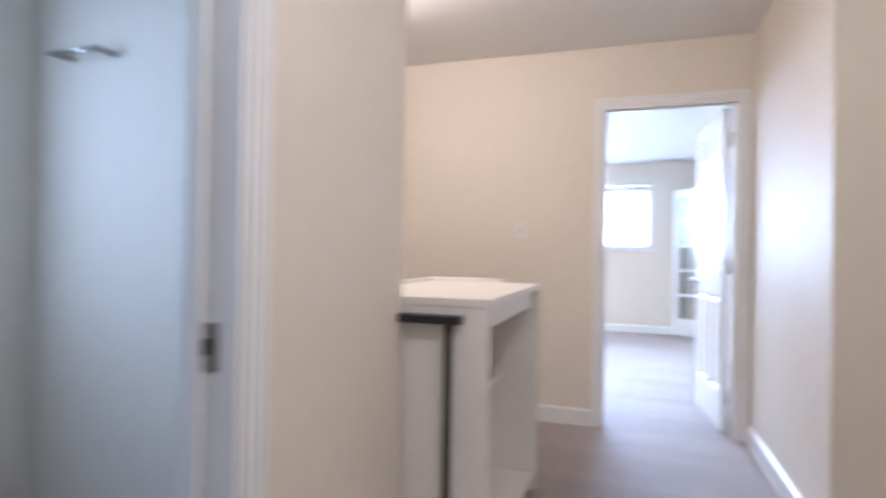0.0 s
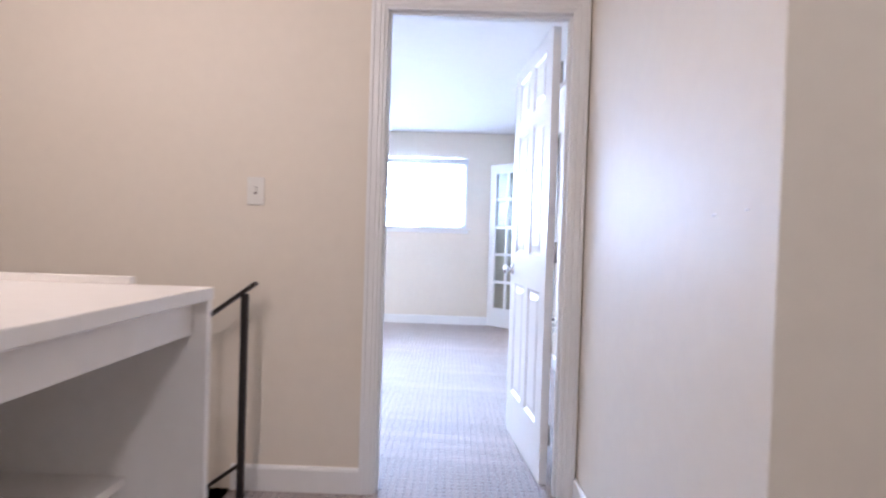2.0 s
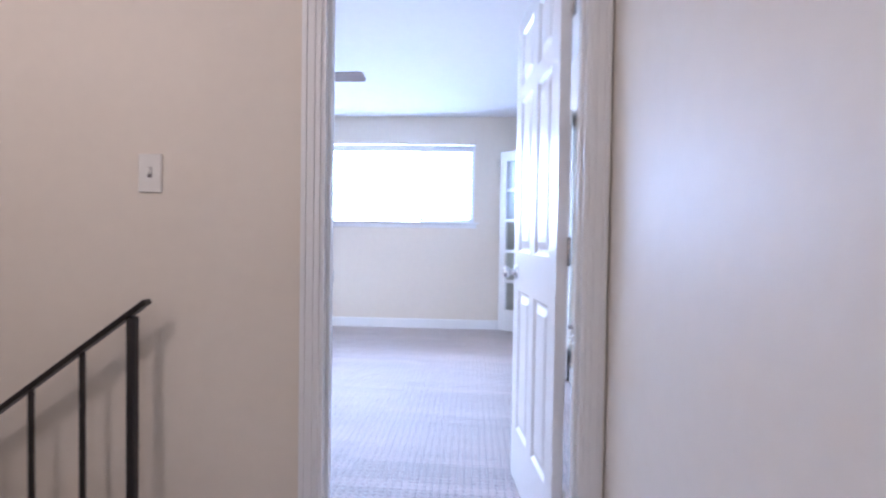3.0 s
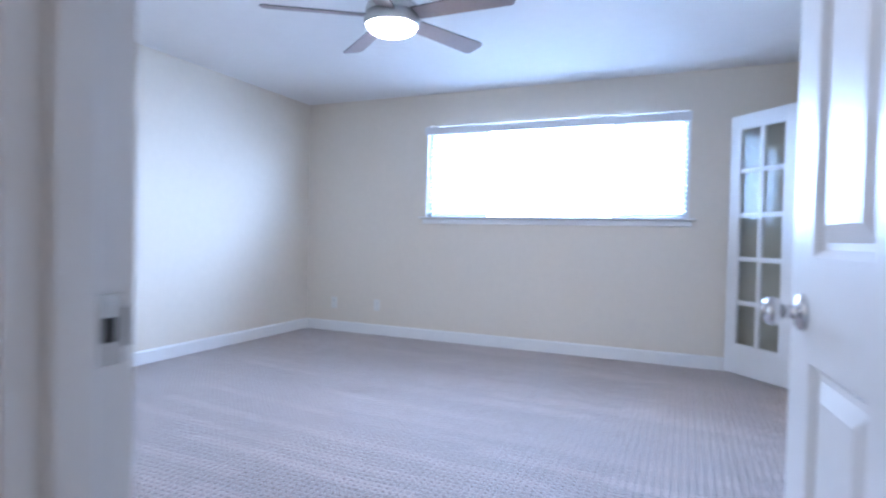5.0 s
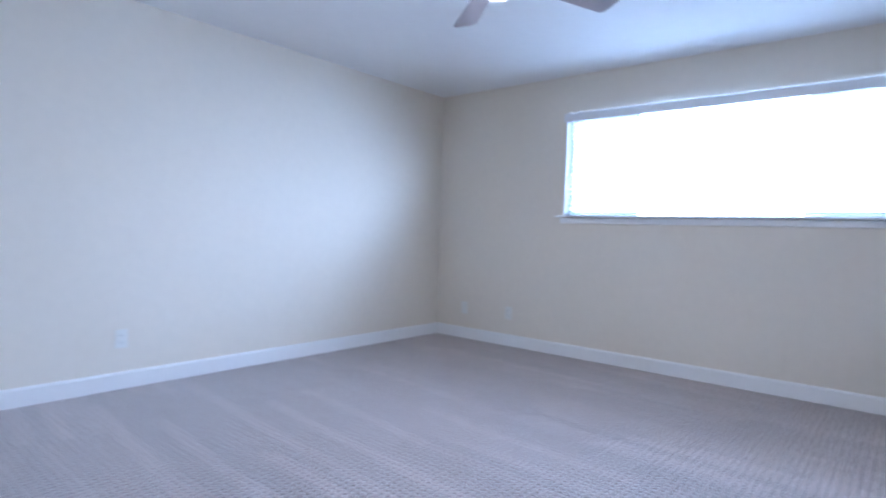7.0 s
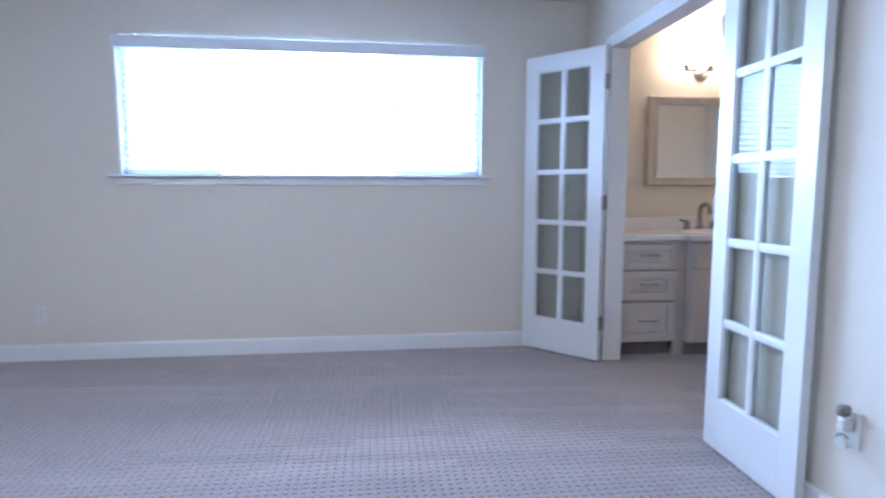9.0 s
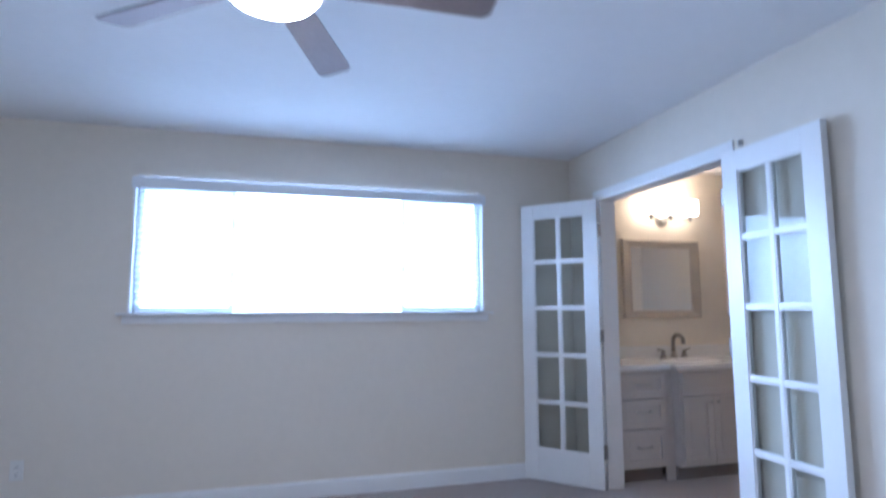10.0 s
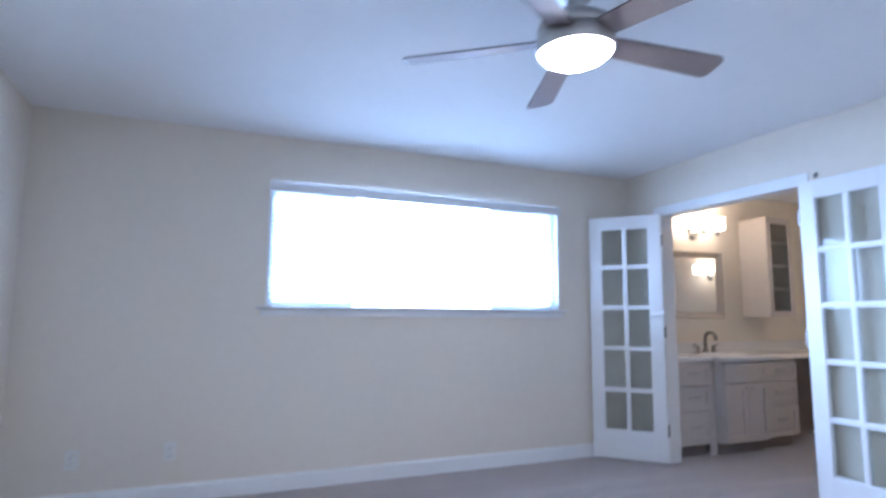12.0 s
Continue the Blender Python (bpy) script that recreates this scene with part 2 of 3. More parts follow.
def lathe(profile, steps=32, m=None):
    """A turned body about z from (radius, height) pairs."""
    bm = bmesh.new()
    rings = []
    for r, z in profile:
        if r < 1e-5:
            rings.append([bm.verts.new((0, 0, z))])
        else:
            rings.append([bm.verts.new((r * math.cos(2 * math.pi * i / steps), r * math.sin(2 * math.pi * i / steps), z)) for i in range(steps)])
    for a, b in zip(rings, rings[1:]):
        for i in range(steps):
            j = (i + 1) % steps
            if len(a) == 1 and len(b) > 1:
                bm.faces.new((a[0], b[j], b[i]))
            elif len(b) == 1 and len(a) > 1:
                bm.faces.new((a[i], a[j], b[0]))
            elif len(a) > 1:
                bm.faces.new((a[i], a[j], b[j], b[i]))
    if m is not None:
        bm.transform(m)
    bmesh.ops.recalc_face_normals(bm, faces=bm.faces)
    for f in bm.faces:
        f.smooth = True
    return bm


def tube(bm, points, radius, sides=10):
    """A round bar along a line of points."""
    pts = [Vector(p) for p in points]
    rings = []
    for i, p in enumerate(pts):
        d = (pts[min(i + 1, len(pts) - 1)] - pts[max(i - 1, 0)]).normalized()
        u = d.cross(Vector((0.31, 0.52, 0.8))).normalized()
        v = d.cross(u)
        rings.append([bm.verts.new(p + radius * (math.cos(2 * math.pi * k / sides) * u + math.sin(2 * math.pi * k / sides) * v)) for k in range(sides)])
    for a, b in zip(rings, rings[1:]):
        for k in range(sides):
            bm.faces.new((a[k], a[(k + 1) % sides], b[(k + 1) % sides], b[k])).smooth = True
    bm.faces.new(rings[0][::-1])
    bm.faces.new(rings[-1])
    bmesh.ops.recalc_face_normals(bm, faces=bm.faces)
    return bm


def mesh_of(name, bm, material):
    me = bpy.data.meshes.new(name)
    bm.to_mesh(me)
    bm.free()
    me.materials.append(material)
    return me


def part(name, bm, material, parent, label=""):
    ob = new(name, mesh_of(name, bm, material))
    ob.parent = parent
    return tagged(ob, label)


def thing(name, label, category, m=None, group=""):
    ob = new(name)
    ob.empty_display_size = 0.1
    ob.matrix_world = m if m is not None else Matrix()
    return tagged(ob, label, category, group)


def setting(name, bm, material, label, category):
    return tagged(new(name, mesh_of(name, bm, material)), label, category, kind="structure")


# ---- plan ----
H = 2.415
LEFT, RIGHT, BACK, FRONT = -3.35, 1.178, 4.77, 0.108
DOOR_X, DOOR_W, DOOR_H = -0.028, 0.785, 2.03
WX0, WX1, WZ0, WZ1 = -1.94, 0.445, 1.205, 2.097
FY0, FY1, FH = 3.135, 4.355, 2.02
HALL_R, HALL_E, HALL_L = 0.82, -1.385, -0.53
BATH_L, BATH_R, BATH_F = 1.298, 3.95, 1.9
BR = 4.86

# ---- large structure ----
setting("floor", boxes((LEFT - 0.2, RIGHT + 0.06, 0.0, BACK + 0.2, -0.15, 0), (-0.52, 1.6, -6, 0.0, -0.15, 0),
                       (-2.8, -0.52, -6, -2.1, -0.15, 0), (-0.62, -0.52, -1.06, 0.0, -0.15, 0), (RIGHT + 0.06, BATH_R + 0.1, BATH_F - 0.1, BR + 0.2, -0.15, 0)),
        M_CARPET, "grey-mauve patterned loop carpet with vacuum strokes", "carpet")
setting("ceiling", boxes((LEFT - 0.2, BATH_R + 0.2, 0.06, BR + 0.3, H, H + 0.12), (-3.6, 1.7, -6.1, 0.06, H, H + 0.12)),
        M_CEIL, "plain white painted ceiling", "ceiling")
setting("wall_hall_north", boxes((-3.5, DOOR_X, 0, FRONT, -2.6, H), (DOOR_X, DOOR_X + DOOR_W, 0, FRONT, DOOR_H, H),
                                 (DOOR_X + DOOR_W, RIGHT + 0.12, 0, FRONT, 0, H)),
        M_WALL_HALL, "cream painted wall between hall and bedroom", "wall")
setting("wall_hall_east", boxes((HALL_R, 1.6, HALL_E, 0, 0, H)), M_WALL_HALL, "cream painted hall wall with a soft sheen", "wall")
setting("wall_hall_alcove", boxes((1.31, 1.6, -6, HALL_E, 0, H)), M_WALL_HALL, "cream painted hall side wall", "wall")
setting("wall_hall_south", boxes((-2.8, 1.6, -6.12, -6, 0, H)), M_WALL, "cream painted hall end wall", "wall")
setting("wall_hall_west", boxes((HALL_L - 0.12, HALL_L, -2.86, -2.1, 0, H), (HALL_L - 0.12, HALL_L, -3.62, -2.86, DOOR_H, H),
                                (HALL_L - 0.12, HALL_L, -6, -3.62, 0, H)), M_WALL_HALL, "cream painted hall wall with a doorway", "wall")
setting("wall_stairwell_south", boxes((-3.5, HALL_L - 0.12, -2.2, -2.1, -2.6, H)), M_WALL, "cream painted stairwell wall", "wall")
setting("wall_stairwell_west", boxes((-3.6, -3.5, -2.2, FRONT, -2.6, H)), M_WALL, "cream painted stairwell end wall", "wall")
# window opening in this wall is assumed, made for the added lamp
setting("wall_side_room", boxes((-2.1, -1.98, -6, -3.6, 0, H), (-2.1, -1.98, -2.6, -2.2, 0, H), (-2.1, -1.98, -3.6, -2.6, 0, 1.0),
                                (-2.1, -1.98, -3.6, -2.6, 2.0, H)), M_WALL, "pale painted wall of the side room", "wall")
setting("wall_bedroom_west", boxes((LEFT - 0.12, LEFT, FRONT, BACK, 0, H)), M_WALL, "plain cream painted bedroom wall", "wall")
def wall_with_window(x0, x1, y0, y1, z0, z1, hx0, hx1, hz0, hz1):
    """One closed wall slab with a rectangular hole through it."""
    bm = bmesh.new()
    loops = []
    for y in (y0, y1):
        for c in (((x0, z0), (x1, z0), (x1, z1), (x0, z1)), ((hx0, hz0), (hx1, hz0), (hx1, hz1), (hx0, hz1))):
            loops.append([bm.verts.new((x, y, z)) for x, z in c])
    fo, fh, bo, bh = loops
    for k in range(4):
        j = (k + 1) % 4
        for q in ((fo[k], fo[j], fh[j], fh[k]), (bo[k], bh[k], bh[j], bo[j]), (fh[k], fh[j], bh[j], bh[k]), (fo[k], bo[k], bo[j], fo[j])):
            bm.faces.new(q)
    bmesh.ops.recalc_face_normals(bm, faces=bm.faces)
    return bm


setting("wall_bedroom_north", wall_with_window(LEFT - 0.12, RIGHT + 0.06, BACK, BACK + 0.16, 0, H, WX0, WX1, WZ0, WZ1),
        M_WALL, "cream painted bedroom wall with a wide high window", "wall")
setting("wall_bedroom_east", boxes((RIGHT, BATH_L, FRONT, FY0, 0, H), (RIGHT, BATH_L, FY0, FY1, FH, H), (RIGHT, BATH_L, FY1, BACK, 0, H)),
        M_WALL, "cream painted bedroom wall with a wide doorway", "wall")
setting("wall_bath_north", boxes((BATH_L - 0.06, BATH_R, BR, BR + 0.14, 0, H)), M_WALL, "cream painted bathroom wall", "wall")
setting("wall_bath_east", boxes((BATH_R, BATH_R + 0.12, BATH_F, BR + 0.14, 0, H)), M_WALL, "cream painted bathroom side wall", "wall")
setting("wall_bath_south", boxes((BATH_L, BATH_R, BATH_F - 0.12, BATH_F, 0, H)), M_WALL, "cream painted bathroom wall facing the mirror", "wall")


def baseboard(x0, y0, x1, y1, nx, ny):
    """A skirting board along a wall line; (nx, ny) points into the room."""
    bm = bmesh.new()
    a, b, nrm = Vector((x0, y0, 0)), Vector((x1, y1, 0)), Vector((nx, ny, 0))
    prof = ((0, 0), (0.014, 0), (0.014, 0.092), (0.011, 0.101), (0.004, 0.107), (0, 0.107))
    ends = [[bm.verts.new(p + nrm * d + Vector((0, 0, z))) for d, z in prof] for p in (a, b)]
    for i in range(len(prof)):
        j = (i + 1) % len(prof)
        bm.faces.new((ends[0][i], ends[0][j], ends[1][j], ends[1][i]))
    bm.faces.new(ends[0])
    bm.faces.new(ends[1][::-1])
    bmesh.ops.recalc_face_normals(bm, faces=bm.faces)
    return setting("baseboard", bm, M_TRIM, "white painted skirting board along the wall", "baseboard")


CAS = 0.055
baseboard(-0.62, 0, DOOR_X - CAS, 0, 0, -1)
baseboard(HALL_R, HALL_E, HALL_R, -0.016, -1, 0)
baseboard(HALL_R, HALL_E, 1.31, HALL_E, 0, -1)
baseboard(1.31, -6, 1.31, HALL_E - 0.015, -1, 0)
baseboard(HALL_L, -2.79, HALL_L, -2.1, 1, 0)
baseboard(LEFT, FRONT, LEFT, BACK, 1, 0)
baseboard(LEFT + 0.015, BACK, RIGHT, BACK, 0, -1)
baseboard(LEFT + 0.015, FRONT, DOOR_X - CAS, FRONT, 0, 1)
baseboard(RIGHT, FRONT, RIGHT, FY0 - 0.07, -1, 0)
baseboard(RIGHT, FY1 + 0.07, RIGHT, BACK - 0.015, -1, 0)


def casing(name, w, h, depth, m, label, wide=CAS, stop=None, proud=1.0):
    """A moulded door surround, both faces, with jamb linings and stops: opening 0..w along x, wall 0..depth along y."""
    bm = bmesh.new()
    steps = ((0.0, 0.30, 0.010), (0.30, 0.72, 0.014), (0.72, 1.0, 0.019))
    for y0, s in ((0, -1), (depth, 1)):
        for a, b, t in steps:
            o, q, t = a * wide, b * wide, t * proud
            box(bm, -q, -o, y0, y0 + s * t, 0, h + q, 0.0015)
            box(bm, w + o, w + q, y0, y0 + s * t, 0, h + q, 0.0015)
            box(bm, -o, w + o, y0, y0 + s * t, h + o, h + q, 0.0015)
    e = 0.012
    for r in ((0.0, e, -0.002, depth + 0.002, 0, h), (w - e, w, -0.002, depth + 0.002, 0, h), (e, w - e, -0.002, depth + 0.002, h - e, h)):
        box(bm, *r)
    if stop:
        a, b = stop
        for r in ((e, e + 0.011, a, b, 0, h - e), (w - e - 0.011, w - e, a, b, 0, h - e), (e + 0.011, w - e - 0.011, a, b, h - e - 0.011, h - e)):
            box(bm, *r, bevel=0.002)
    ob = setting(name, bm, M_TRIM, label, "door frame")
    ob.matrix_world = m
    return ob


casing("trim_bedroom_door", DOOR_W, DOOR_H, FRONT, pose(DOOR_X, 0, 0), "white moulded door frame of the bedroom", stop=(0.03, 0.068))
casing("trim_french_door", FY1 - FY0, FH, 0.12, pose(RIGHT, FY1, 0, 0, 0, -90), "white moulded frame of the double doorway", 0.06, proud=0.6)
casing("trim_side_door", 0.76, DOOR_H, 0.12, pose(HALL_L, -3.62, 0, 0, 0, 90), "white moulded frame of the side room door", stop=(0.075, 0.11))

# ---- the bedroom window and its blind ----
WM = WX1 - WX0
wall_trim = boxes((WX0, WX0 + 0.012, BACK + 0.002, BACK + 0.15, WZ0, WZ1), (WX1 - 0.012, WX1, BACK + 0.002, BACK + 0.15, WZ0, WZ1),
                  (WX0 + 0.012, WX1 - 0.012, BACK + 0.002, BACK + 0.15, WZ1 - 0.004, WZ1))
setting("trim_window", wall_trim, M_TRIM, "white window reveal", "window frame")
win = tagged(thing("window_1", "wide sliding window with white frame, three panes", "window"), kind="structure")
fr = bmesh.new()
fy0, fy1 = BACK + 0.085, BACK + 0.135
for r in ((WX0 + 0.012, WX0 + 0.028, fy0, fy1, WZ0, WZ1 - 0.012), (WX1 - 0.028, WX1 - 0.012, fy0, fy1, WZ0, WZ1 - 0.012),
          (WX0 + 0.028, WX1 - 0.028, fy0, fy1, WZ0, WZ0 + 0.012), (WX0 + 0.028, WX1 - 0.028, fy0, fy1, WZ1 - 0.024, WZ1 - 0.012)):
    box(fr, *r, bevel=0.003)
part("window_frame", fr, M_VINYL, win)
S0, S1 = WX0 + 0.62, WX1 - 0.62
for a, b in ((WX0 + 0.028, S0), (S1, WX1 - 0.028)):
    sb = bmesh.new()
    sy0, sy1 = BACK + 0.06, BACK + 0.10
    for r in ((a, a + 0.03, sy0, sy1, WZ0 + 0.013, WZ1 - 0.05), (b - 0.03, b, sy0, sy1, WZ0 + 0.013, WZ1 - 0.05),
              (a + 0.03, b - 0.03, sy0, sy1, WZ0 + 0.013, WZ0 + 0.05), (a + 0.03, b - 0.03, sy0, sy1, WZ1 - 0.08, WZ1 - 0.05)):
        box(sb, *r, bevel=0.003)
    sash = part("sash", sb, M_VINYL, win, "white sliding sash")
    pane = part("pane", boxes((a + 0.03, b - 0.03, BACK + 0.078, BACK + 0.082, WZ0 + 0.05, WZ1 - 0.08)), M_GLASS, sash)
    pane.visible_shadow = False
pane = part("pane", boxes((S0, S1, BACK + 0.105, BACK + 0.109, WZ0 + 0.02, WZ1 - 0.052)), M_GLASS, win)
pane.visible_shadow = False
part("window_sill", boxes((WX0 - 0.055, WX1 + 0.055, BACK - 0.05, BACK + 0.06, WZ0 - 0.004, WZ0 + 0.012), bevel=0.004), M_TRIM, win)
part("apron", boxes((WX0 - 0.025, WX1 + 0.025, BACK - 0.016, BACK - 0.001, WZ0 - 0.055, WZ0 - 0.009), bevel=0.004), M_TRIM, win)

blind = thing("window_blind", "lowered white horizontal slat blind in the bedroom window", "blind")
part("valance", boxes((WX0 - 0.005, WX1 + 0.005, BACK - 0.035, BACK - 0.022, 2.013, 2.084), bevel=0.002), M_VINYL, blind)
part("headrail", boxes((WX0 + 0.02, WX1 - 0.02, BACK - 0.005, BACK + 0.03, 2.035, 2.06), bevel=0.002), M_VINYL, blind)
for fx in (0.02, 0.055, 0.31, 0.67, 0.93, 0.98):
    part("valance_clip", boxes((WX0 + WM * fx - 0.014, WX0 + WM * fx + 0.014, BACK - 0.037, BACK - 0.002, 2.083, 2.0965)), M_VINYL, blind)
slat_me = mesh_of("slat", boxes((WX0 + 0.022, WX1 - 0.022, -0.024, 0.024, -0.0013, 0.0013)), M_SLAT)
NS = 18
for i in range(NS):
    s = new("slat", slat_me)
    s.parent = blind
    s.matrix_local = pose(0, BACK + 0.03, 1.276 + i * 0.0425, 20, 0, 0)
part("bottom_rail", boxes((WX0 + 0.022, WX1 - 0.022, BACK + 0.008, BACK + 0.05, 1.238, 1.252), bevel=0.003), M_SLAT, blind)
for fx in (0.06, 0.31, 0.69, 0.94):
    part("ladder_cord", tube(bmesh.new(), [(WX0 + WM * fx, BACK + 0.004, 1.24), (WX0 + WM * fx, BACK + 0.004, 2.05)], 0.0012, 5), M_VINYL, blind)

# ---- doors ----


def hinge(parent, x, y, z):
    bm = tube(bmesh.new(), [(x, y, z - 0.045), (x, y, z + 0.045)], 0.0065, 8)
    box(bm, x - 0.002, x + 0.032, y - 0.003, y + 0.003, z - 0.045, z + 0.045)
    part("hinge", bm, M_NICKEL, parent, "brushed nickel hinge")


def knob(parent, x, z, t):
    """A round door knob with its rose on both faces of a leaf 0..t thick along y."""
    for s, y0 in ((-1, 0), (1, t)):
        m = Matrix.Translation((x, y0, z)) @ pose(0, 0, 0, 90 if s < 0 else -90)
        prof = [(0, 0), (0.030, 0), (0.030, 0.004), (0.026, 0.008), (0.012, 0.011), (0.010, 0.026), (0.015, 0.031), (0.022, 0.036),
                (0.024, 0.045), (0.021, 0.053), (0.013, 0.057), (0, 0.058)]
        part("knob", lathe(prof, 24, m), M_CHROME, parent, "polished chrome knob")


def panel_leaf(w, h, t):
    """A six-panel moulded leaf from (0,0,0) along x; each panel has a sunk bevel round a raised field."""
    bm = bmesh.new()
    st, mid = 0.105, 0.09
    pw = (w - 2 * st - mid) / 2
    zs = ((0.235, 0.835), (0.998, 1.635), (1.70, 1.925))
    xs = ((st, st + pw), (w - st - pw, w - st))
    box(bm, 0, st, 0, t, 0, h), box(bm, w - st, w, 0, t, 0, h), box(bm, st + pw, w - st - pw, 0, t, 0, h)
    for x0, x1 in xs:
        last = 0
        for z0, z1 in zs:
            box(bm, x0, x1, 0, t, last, z0)
            last = z1
            for y, s in ((0, 1), (t, -1)):
                rings = []
                for inset, d in ((0, 0), (0.012, 0.011), (0.022, 0.011), (0.048, 0.002)):
                    rings.append([bm.verts.new((x, y + s * d, z)) for x, z in (
                        (x0 + inset, z0 + inset), (x1 - inset, z0 + inset), (x1 - inset, z1 - inset), (x0 + inset, z1 - inset))])
                for a, b in zip(rings, rings[1:]):
                    for k in range(4):
                        f = (a[k], a[(k + 1) % 4], b[(k + 1) % 4], b[k])
                        bm.faces.new(f if s > 0 else f[::-1])
                bm.faces.new(rings[-1] if s > 0 else rings[-1][::-1])
        box(bm, x0, x1, 0, t, last, h)
    bmesh.ops.recalc_face_normals(bm, faces=bm.faces)
    return bm


DOOR_TURN = 95.6
bd = thing("door_1", "white six-panel bedroom door standing open, chrome knob", "door", pose(0.723, 0.13, 0.012, 0, 0, DOOR_TURN))
tagged(bd, kind="structure")
part("leaf", panel_leaf(0.75, 2.0, 0.035), M_DOOR, bd)
knob(bd, 0.685, 0.908, 0.035)
for z in (0.22, 1.02, 1.80):
    hinge(bd, -0.006, -0.004, z)
strike = thing("strike_plate", "brushed nickel strike plate on the bedroom door jamb", "strike plate", pose(DOOR_X, 0, 0))
part("plate", boxes((0.0125, 0.0145, 0.071, 0.097, 0.91, 0.973), (0.0125, 0.0165, 0.098, 0.105, 0.925, 0.96), bevel=0.0006), M_NICKEL, strike)
part("latch_hole", boxes((0.0146, 0.0152, 0.077, 0.09, 0.93, 0.952)), M_DARK, strike)


def french_leaf(name, label, m, w, hinge_side, slack=0.0):
    """A ten-lite glazed leaf from its hinge edge along x; slack turns each pane a little in its rebate."""
    h, t = 2.0, 0.035
    door = tagged(thing(name, label, "door", m), kind="structure")
    st, top, bot, mun = 0.098, 0.105, 0.225, 0.02
    f = bmesh.new()
    for r in ((0, st, 0, t, 0, h), (w - st, w, 0, t, 0, h), (st, w - st, 0, t, 0, bot), (st, w - st, 0, t, h - top, h)):
        box(f, *r, bevel=0.002)
    part("leaf_frame", f, M_DOOR, door)
    gw, gh = w - 2 * st, h - top - bot
    cw, ch = (gw - mun) / 2, (gh - 4 * mun) / 5
    v = bmesh.new()
    box(v, st + cw, st + cw + mun, 0.004, t - 0.004, bot, h - top, 0.003)
    part("muntin", v, M_DOOR, door)
    for k in range(1, 5):
        z = bot + k * ch + (k - 1) * mun
        b = boxes((st, st + cw, 0.004, t - 0.004, z, z + mun), (st + cw + mun, w - st, 0.004, t - 0.004, z, z + mun), bevel=0.003)
        part("muntin", b, M_DOOR, door)
    for k in range(5):
        z = bot + k * (ch + mun)
        for x in (st, st + cw + mun):
            sheet = boxes((-cw / 2, cw / 2, -0.0015, 0.0015, z, z + ch))
            sheet.transform(Matrix.Translation((x + cw / 2, t / 2, 0)) @ Matrix.Rotation(radians(slack), 4, "Z"))
            p = part("pane", sheet, M_PANE, door)
            bead = bmesh.new()
            for y0, y1 in ((0.007, 0.0145), (t - 0.0145, t - 0.007)):
                for r in ((x, x + 0.007, y0, y1, z, z + ch), (x + cw - 0.007, x + cw, y0, y1, z, z + ch),
                          (x + 0.007, x + cw - 0.007, y0, y1, z, z + 0.007), (x + 0.007, x + cw - 0.007, y0, y1, z + ch - 0.007, z + ch)):
                    box(bead, *r)
            part("glazing_bead", bead, M_DOOR, p)
    for z in (0.25, 1.03, 1.78):
        b = tube(bmesh.new(), [(-0.004, hinge_side, z - 0.045), (-0.004, hinge_side, z + 0.045)], 0.0095, 8)
        box(b, -0.016, 0.0, 0.001, 0.036, z - 0.045, z + 0.045)
        part("hinge", b, M_TAP, door, "satin nickel hinge")
    return door


french_leaf("door_2", "white ten-pane glazed door, folded open toward the window wall", pose(1.146, 4.320, 0.012, 0, 0, 131.5), 0.583, 0.0, -3.5)
french_leaf("door_3", "white ten-pane glazed door, folded back against the wall", pose(1.131, 3.12, 0.012, 0, 0, 268.2), 0.568, 0.035)

catch = thing("door_catch", "small grey metal catch on the double doorway frame", "door catch", pose(RIGHT - 0.004, 3.03, 2.035))
part("plate", boxes((-0.006, 0.004, -0.011, 0.011, 0.0, 0.032), bevel=0.002), M_NICKEL, catch)
part("pin", tube(bmesh.new(), [(-0.012, 0, 0.004), (-0.012, 0, 0.03)], 0.006, 8), M_NICKEL, catch)

# ---- hall things ----


def wall_plate(kind, m, label):
    """A switch or outlet plate standing proud of a wall: faces -y before the turn."""
    th = thing(kind, label, "light switch" if kind == "light_switch" else "power outlet", m, "" if kind == "light_switch" else "wall outlets")
    part("plate", boxes((-0.036, 0.036, -0.007, 0, -0.058, 0.058), bevel=0.003), M_PLASTIC, th)
    if kind == "light_switch":
        tg = boxes((-0.005, 0.005, -0.017, -0.006, -0.004, 0.016), bevel=0.002)
        part("toggle", tg, M_PLASTIC, th)
        part("toggle_slot", boxes((-0.0065, 0.0065, -0.0078, -0.0068, -0.013, 0.018)), M_DARK_GREIGE, th)
    else:
        for z in (-0.021, 0.021):
            s = part("socket", boxes((-0.017, 0.017, -0.0095, -0.006, z - 0.014, z + 0.014), bevel=0.002), M_PLASTIC, th)
            part("slots", boxes((-0.008, -0.006, -0.0101, -0.0094, z - 0.003, z + 0.007), (0.006, 0.008, -0.0101, -0.0094, z - 0.003, z + 0.006),
                                (-0.002, 0.002, -0.0101, -0.0094, z - 0.010, z - 0.006)), M_DARK, s)
    return th


wall_plate("light_switch", pose(-0.546, 0, 1.25), "cream toggle light switch on the hall wall")
wall_plate("wall_outlet", pose(1.12, HALL_E, 0.36), "cream duplex outlet on the hall alcove wall")
wall_plate("wall_outlet", pose(LEFT, 1.75, 0.315, 0, 0, 90), "cream duplex outlet above the skirting board")
wall_plate("wall_outlet", pose(-2.47, BACK, 0.305), "cream duplex outlet on the window wall")
wall_plate("wall_outlet", pose(-2.99, BACK, 0.30), "cream duplex outlet near the room corner")

